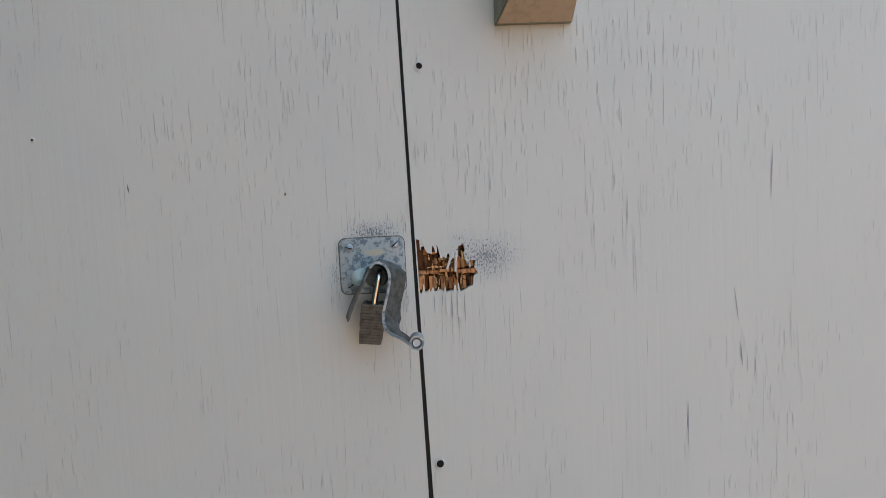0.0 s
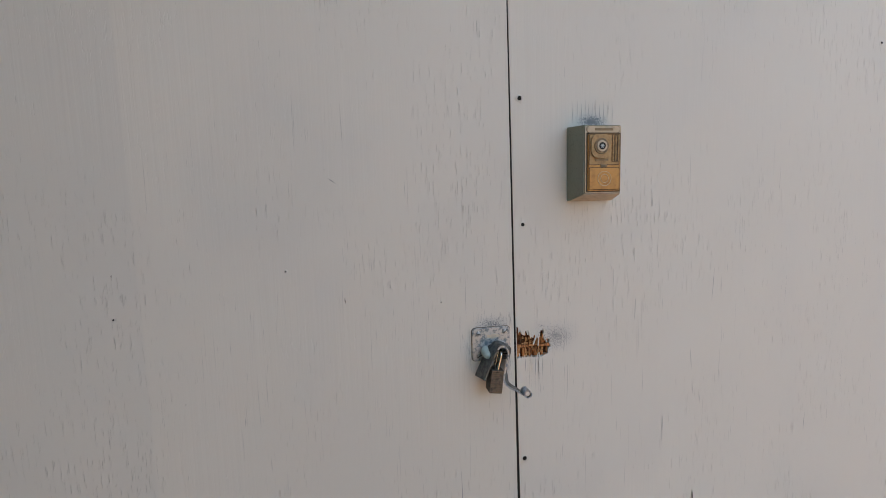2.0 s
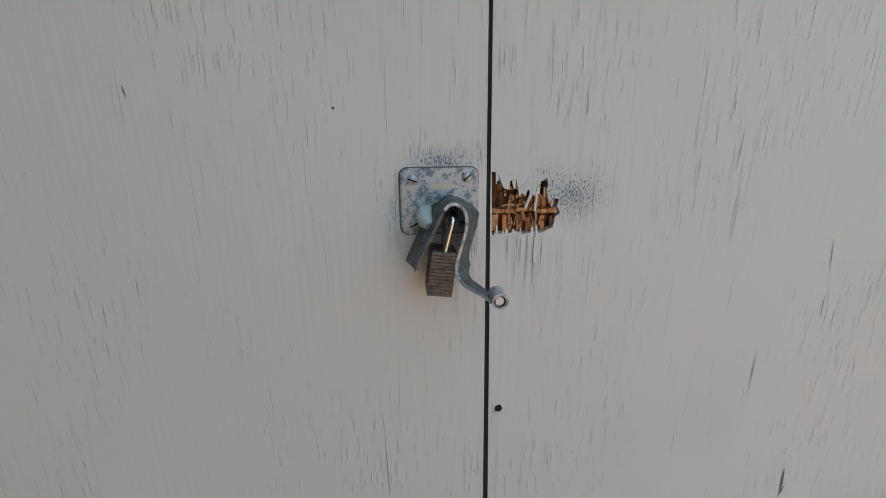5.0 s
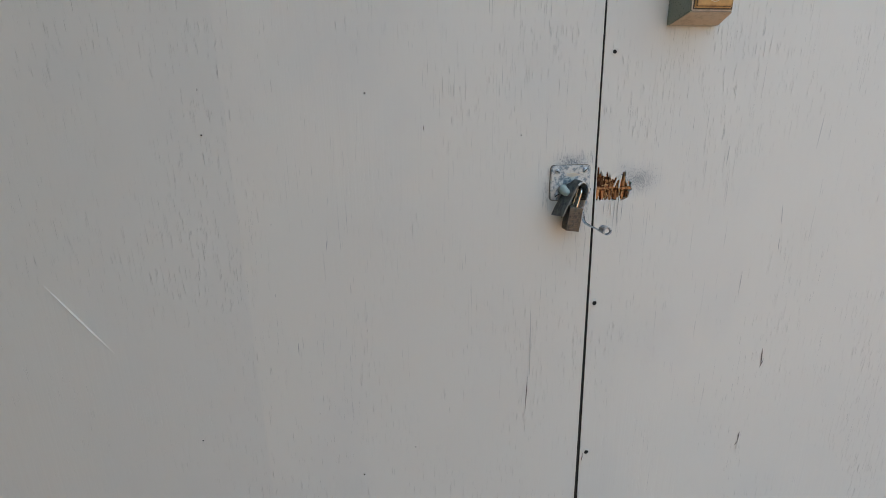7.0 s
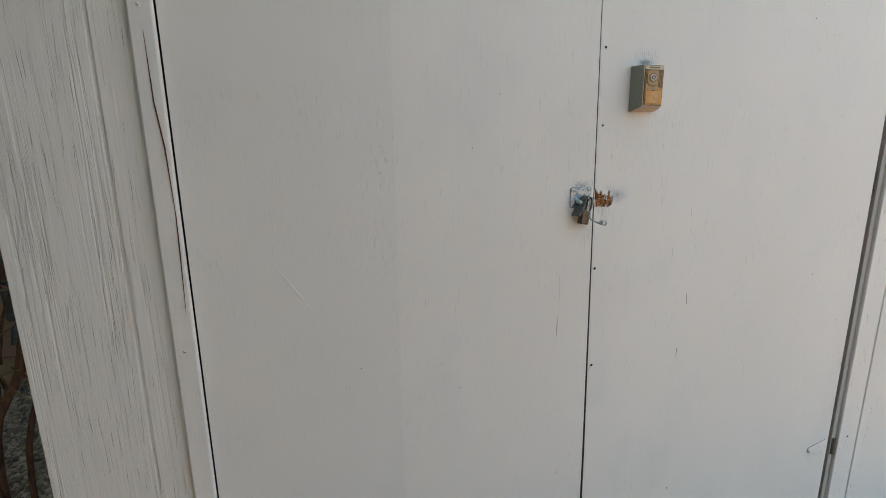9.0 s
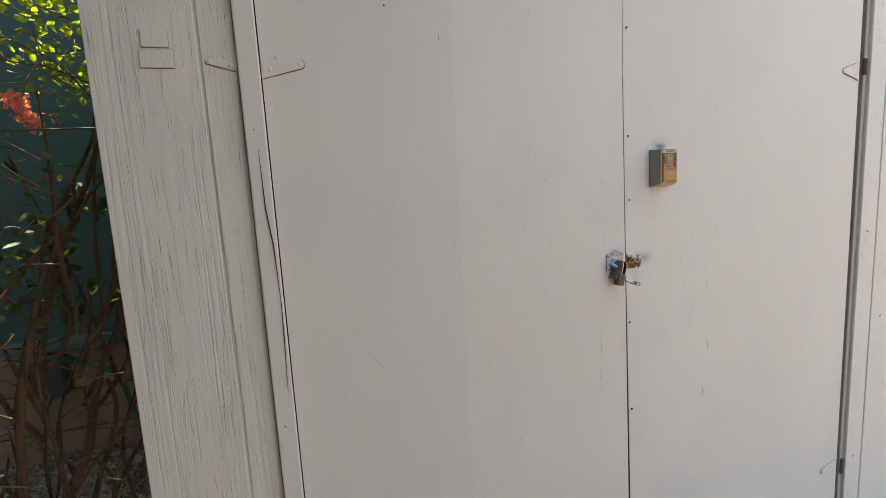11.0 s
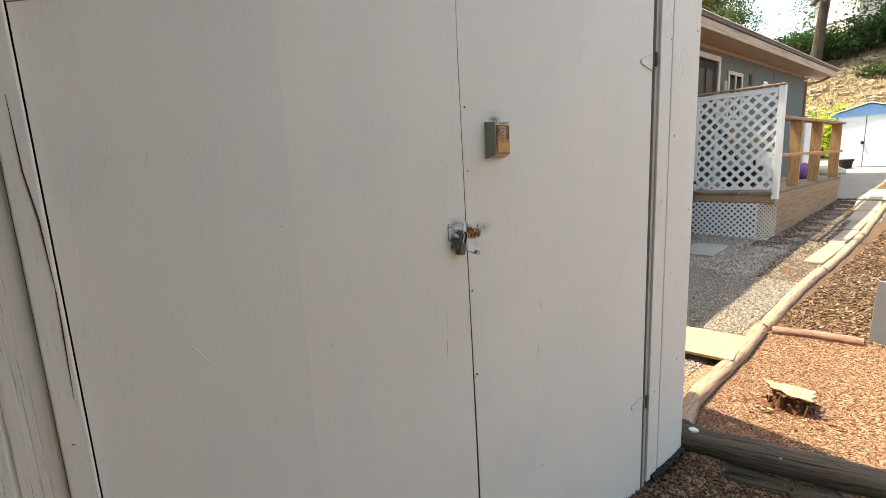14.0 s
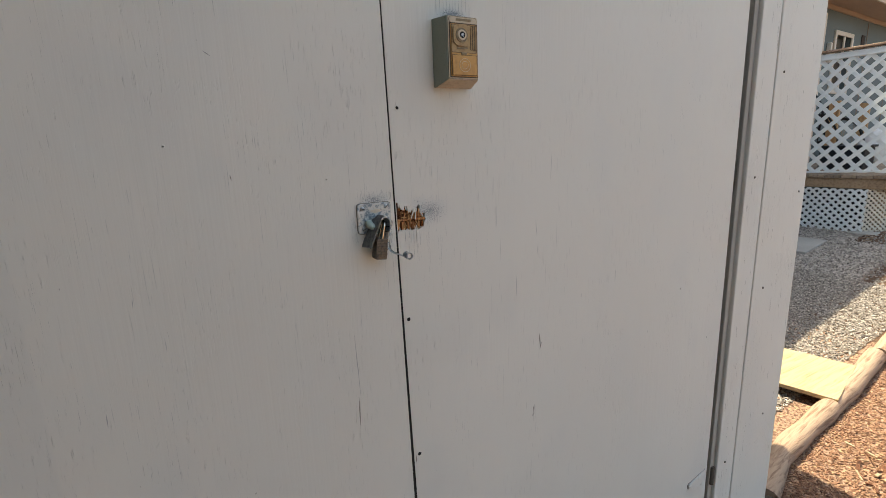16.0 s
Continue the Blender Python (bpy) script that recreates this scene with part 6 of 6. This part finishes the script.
for k in range(44):
    x, z = rr.uniform(-1.95, -1.36), rr.uniform(0.15, 1.25)
    p = Vector((x, rr.uniform(0.3, 0.7), z))
    q = p + Vector((rr.uniform(-0.25, 0.3), rr.uniform(-0.1, 0.1), rr.uniform(0.3, 0.8)))
    q.x = min(q.x, -1.28)
    pts = smooth_path([p, p.lerp(q, 0.35) + Vector((rr.uniform(-0.06, 0.06), 0, 0)), p.lerp(q, 0.7) + Vector((rr.uniform(-0.06, 0.06), 0, 0)), q], 4)
    part("stem", tube(pts, [rr.uniform(0.004, 0.009) * (1 - 0.6 * i / len(pts)) for i in range(len(pts))], 6, wobble=0.1, seed=90 + k), M["rose_stem"], rose, smooth=True)
bm = bmesh.new()
for k in range(190):
    x, y, z = rr.uniform(-1.9, -1.3), rr.uniform(0.25, 0.75), rr.uniform(0.75, 2.05)
    a = rr.uniform(0, 6.28)
    ln = rr.uniform(0.06, 0.2)
    d = Vector((math.cos(a), 0.4 * math.sin(a), rr.uniform(-0.3, 0.9))) * ln
    p = Vector((x, y, z))
    tube(smooth_path([p, p + d * 0.5 + Vector((0, 0, rr.uniform(-0.03, 0.03))), p + d], 3), [0.0026, 0.0022, 0.002, 0.0018, 0.0014, 0.001, 0.0006], 5, bm)
part("brushwood", bm, M["twig"], rose, "thin dry twigs", kind="stuff")
# upper and lower leaves differ in colour to paint in sun above, shade below
sun_leaf, low_leaf = [], []
for k in range(64):
    c = Vector((rr.uniform(-2.0, -1.33), rr.uniform(0.45, 0.85), rr.uniform(1.88, 2.6)))
    for j in range(44):
        sun_leaf.append(c + Vector((rr.gauss(0, 0.06), rr.gauss(0, 0.06), rr.gauss(0, 0.045))))
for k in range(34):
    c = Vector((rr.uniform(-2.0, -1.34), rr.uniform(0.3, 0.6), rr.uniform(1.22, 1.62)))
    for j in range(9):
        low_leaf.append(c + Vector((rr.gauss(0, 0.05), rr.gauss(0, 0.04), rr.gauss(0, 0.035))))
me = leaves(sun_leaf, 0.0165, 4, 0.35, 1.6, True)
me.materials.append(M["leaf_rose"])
part("upper_leaves", me, None, rose, "yellow-green leaves, sunlight put into their colour", kind="stuff")
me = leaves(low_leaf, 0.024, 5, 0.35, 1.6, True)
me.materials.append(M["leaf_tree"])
part("lower_leaves", me, None, rose, "dark leaves, shade put into their colour", kind="stuff")
me = leaves([(-1.385, 0.45, 1.335)], 0.05, 2, 0.0, 1.5, True)
me.materials.append(M["leaf_dark"])
part("large_leaf", me, None, rose)
M["petal"] = leaf_material("petal", (0.72, 0.2, 0.25), (0.85, 0.42, 0.45), 0.3)
for k, (x, z) in enumerate(((-1.57, 1.832), (-1.55, 1.80), (-1.525, 1.772))):
    r2 = np.random.RandomState(k)
    pts = [Vector((x, 0.6, z)) + Vector(r2.normal(size=3)) * 0.012 for _ in range(60)]
    me = leaves(pts, 0.016, 60 + k, 0.2, 0.9, True)
    me.materials.append(M["petal"])
    part("bloom", me, None, rose, "pink double bloom")
M["hose_green"] = plain("hose_green", (0.03, 0.14, 0.1), 0.45)
tagged(part("garden_hose", tube(smooth_path([(-1.95, 1.36, 0.88), (-1.72, 1.34, 0.80), (-1.67, 1.36, 0.71), (-1.64, 1.36, 0.57), (-1.57, 1.36, 0.47), (-1.45, 1.38, 0.42), (-1.36, 1.4, 0.42)], 6), 0.011, 8), M["hose_green"], smooth=True), "green garden hose hung on the neighbour wall", "hose")
M["wire"] = plain("wire", (0.03, 0.03, 0.03), 0.5)
tagged(part("wire", tube(smooth_path([(-3.0, 0.42, 1.72), (-2.0, 0.4, 1.715), (-1.2, 0.4, 1.727)], 4), 0.0022, 6), M["wire"], smooth=True), "thin dark training wire across the rose", "wire")
M["pot_grey"] = plain("pot_grey", (0.08, 0.085, 0.09), 0.6)
tp = thing("hanging_tap", "dark grey tap box on the block wall", "tap")
part("body", box(-2.02, -1.9, 1.38, 1.476, 0.68, 0.86, 0.015, 2), M["pot_grey"], tp)
part("spout", tube([(-1.96, 1.40, 0.70), (-1.96, 1.33, 0.66), (-1.96, 1.31, 0.60)], 0.014, 8), M["pot_grey"], tp, smooth=True)

# ---- loose ground cover ----
def flakes(n, region, sizes, thick, seed, keep):
    """Little tumbled chips lying on the ground, as one mesh."""
    r = np.random.RandomState(seed)
    verts, faces = [], []
    count = 0
    while count < n:
        x, y = r.uniform(region[0], region[1]), r.uniform(region[2], region[3])
        if not keep(x, y):
            continue
        count += 1
        a, b = r.uniform(*sizes[0]), r.uniform(*sizes[1])
        m = Matrix.Translation((x, y, ground_z(x, y) + thick * r.uniform(0.2, 1.2))) @ Euler((r.normal() * 0.35, r.normal() * 0.35, r.uniform(0, 6.28))).to_matrix().to_4x4()
        i = len(verts)
        for z in (-0.5, 0.5):
            for sx, sy in ((-1, -0.7), (1, -1), (0.8, 1), (-0.9, 0.8)):
                verts.append(tuple(m @ Vector((sx * a / 2 * r.uniform(0.7, 1.1), sy * b / 2, z * thick))))
        faces += [(i + 3, i + 2, i + 1, i), (i + 4, i + 5, i + 6, i + 7)] + [(i + k, i + (k + 1) % 4, i + 4 + (k + 1) % 4, i + 4 + k) for k in range(4)]
    me = bpy.data.meshes.new("flakes")
    me.from_pydata(verts, [], faces)
    return me


def chip_material(name, cols):
    n = Nodes(name, 0.9, 0, 0.2)
    ramp_ = n.t.nodes.new("ShaderNodeValToRGB")
    el = ramp_.color_ramp.elements
    el[0].color, el[1].color = (*cols[0], 1), (*cols[-1], 1)
    for k, c in enumerate(cols[1:-1]):
        e = el.new((k + 1) / (len(cols) - 1))
        e.color = (*c, 1)
    n.link(n.island(), ramp_.inputs[0])
    col = n.mix(1.0, ramp_.outputs[0], n.shade(n.noise(150, 3), 0.75, 1.25), "MULTIPLY")
    return n.done(col)


M["bark_chip"] = chip_material("bark_chip", [(0.075, 0.036, 0.024), (0.25, 0.13, 0.083), (0.32, 0.185, 0.12), (0.16, 0.08, 0.052), (0.40, 0.25, 0.165)])
M["bark_dark"] = chip_material("bark_dark", [(0.03, 0.02, 0.014), (0.11, 0.065, 0.042), (0.2, 0.12, 0.08), (0.07, 0.04, 0.028), (0.36, 0.26, 0.18)])
M["pebble"] = chip_material("pebble", [(0.12, 0.105, 0.098), (0.31, 0.268, 0.235), (0.21, 0.183, 0.165), (0.47, 0.415, 0.365), (0.26, 0.223, 0.2)])
path_y = lambda x: 0.13 + 0.075 * x
me = flakes(34000, (0.7, 3.4, -1.5, 0.42), ((0.006, 0.022), (0.003, 0.008)), 0.003, 1, lambda x, y: y < path_y(x) - 0.05 and log_side(x, y) > 0.05)
me.materials.append(M["bark_chip"])
tagged(part("bark_mulch", me, None), "red-brown bark chips lying loose on the bed", "mulch", kind="stuff")
me = flakes(14000, (0.6, 1.9, -1.5, 0.0), ((0.008, 0.034), (0.004, 0.011)), 0.005, 9, lambda x, y: log_side(x, y) < -0.05)
me.materials.append(M["bark_dark"])
tagged(part("bark_mulch", me, None), "dark bark chips along the shed", "mulch", kind="stuff")
me = flakes(19000, (3.05, 8.0, -1.2, 0.8), ((0.015, 0.05), (0.006, 0.017)), 0.008, 2, lambda x, y: y < path_y(x) - 0.08)
me.materials.append(M["bark_dark"])
tagged(part("bark_mulch", me, None), "coarse dark bark chips on the far bed", "mulch", kind="stuff")
me = flakes(30000, (1.3, 8.5, 0.1, 3.2), ((0.008, 0.018), (0.006, 0.014)), 0.007, 3, lambda x, y: y > path_y(x) + 0.05 and x - 1.25 > 0.02)
me.materials.append(M["pebble"])
tagged(part("gravel", me, None), "grey-tan crushed gravel on the path", "gravel", kind="stuff")
me = flakes(24000, (1.3, 4.2, 0.18, 1.5), ((0.007, 0.016), (0.005, 0.012)), 0.006, 6, lambda x, y: y > path_y(x) + 0.05)
me.materials.append(M["pebble"])
tagged(part("gravel", me, None), "grey-tan crushed gravel on the path", "gravel", kind="stuff")
me = flakes(3200, (5.5, 9.9, 0.9, 2.6), ((0.012, 0.04), (0.008, 0.022)), 0.006, 12, lambda x, y: -0.42 < y - 1.4 - 0.1005 * (x - 5.95) < 0.12 and (y - 1.0 - 0.1 * (x - 5.95)) > 0.3 * math.sin(x * 7) ** 2)
me.materials.append(M["bark_dark"])
tagged(part("leaf_litter", me, None), "brown leaf litter blown against the deck skirting", "leaves", kind="stuff")
me = flakes(4500, (-2.6, -1.2, 0.0, 1.5), ((0.01, 0.024), (0.01, 0.02)), 0.01, 4, lambda x, y: True)
me.materials.append(M["pebble"])
tagged(part("gravel", me, None), "dark gravel below the rose", "gravel", kind="stuff")
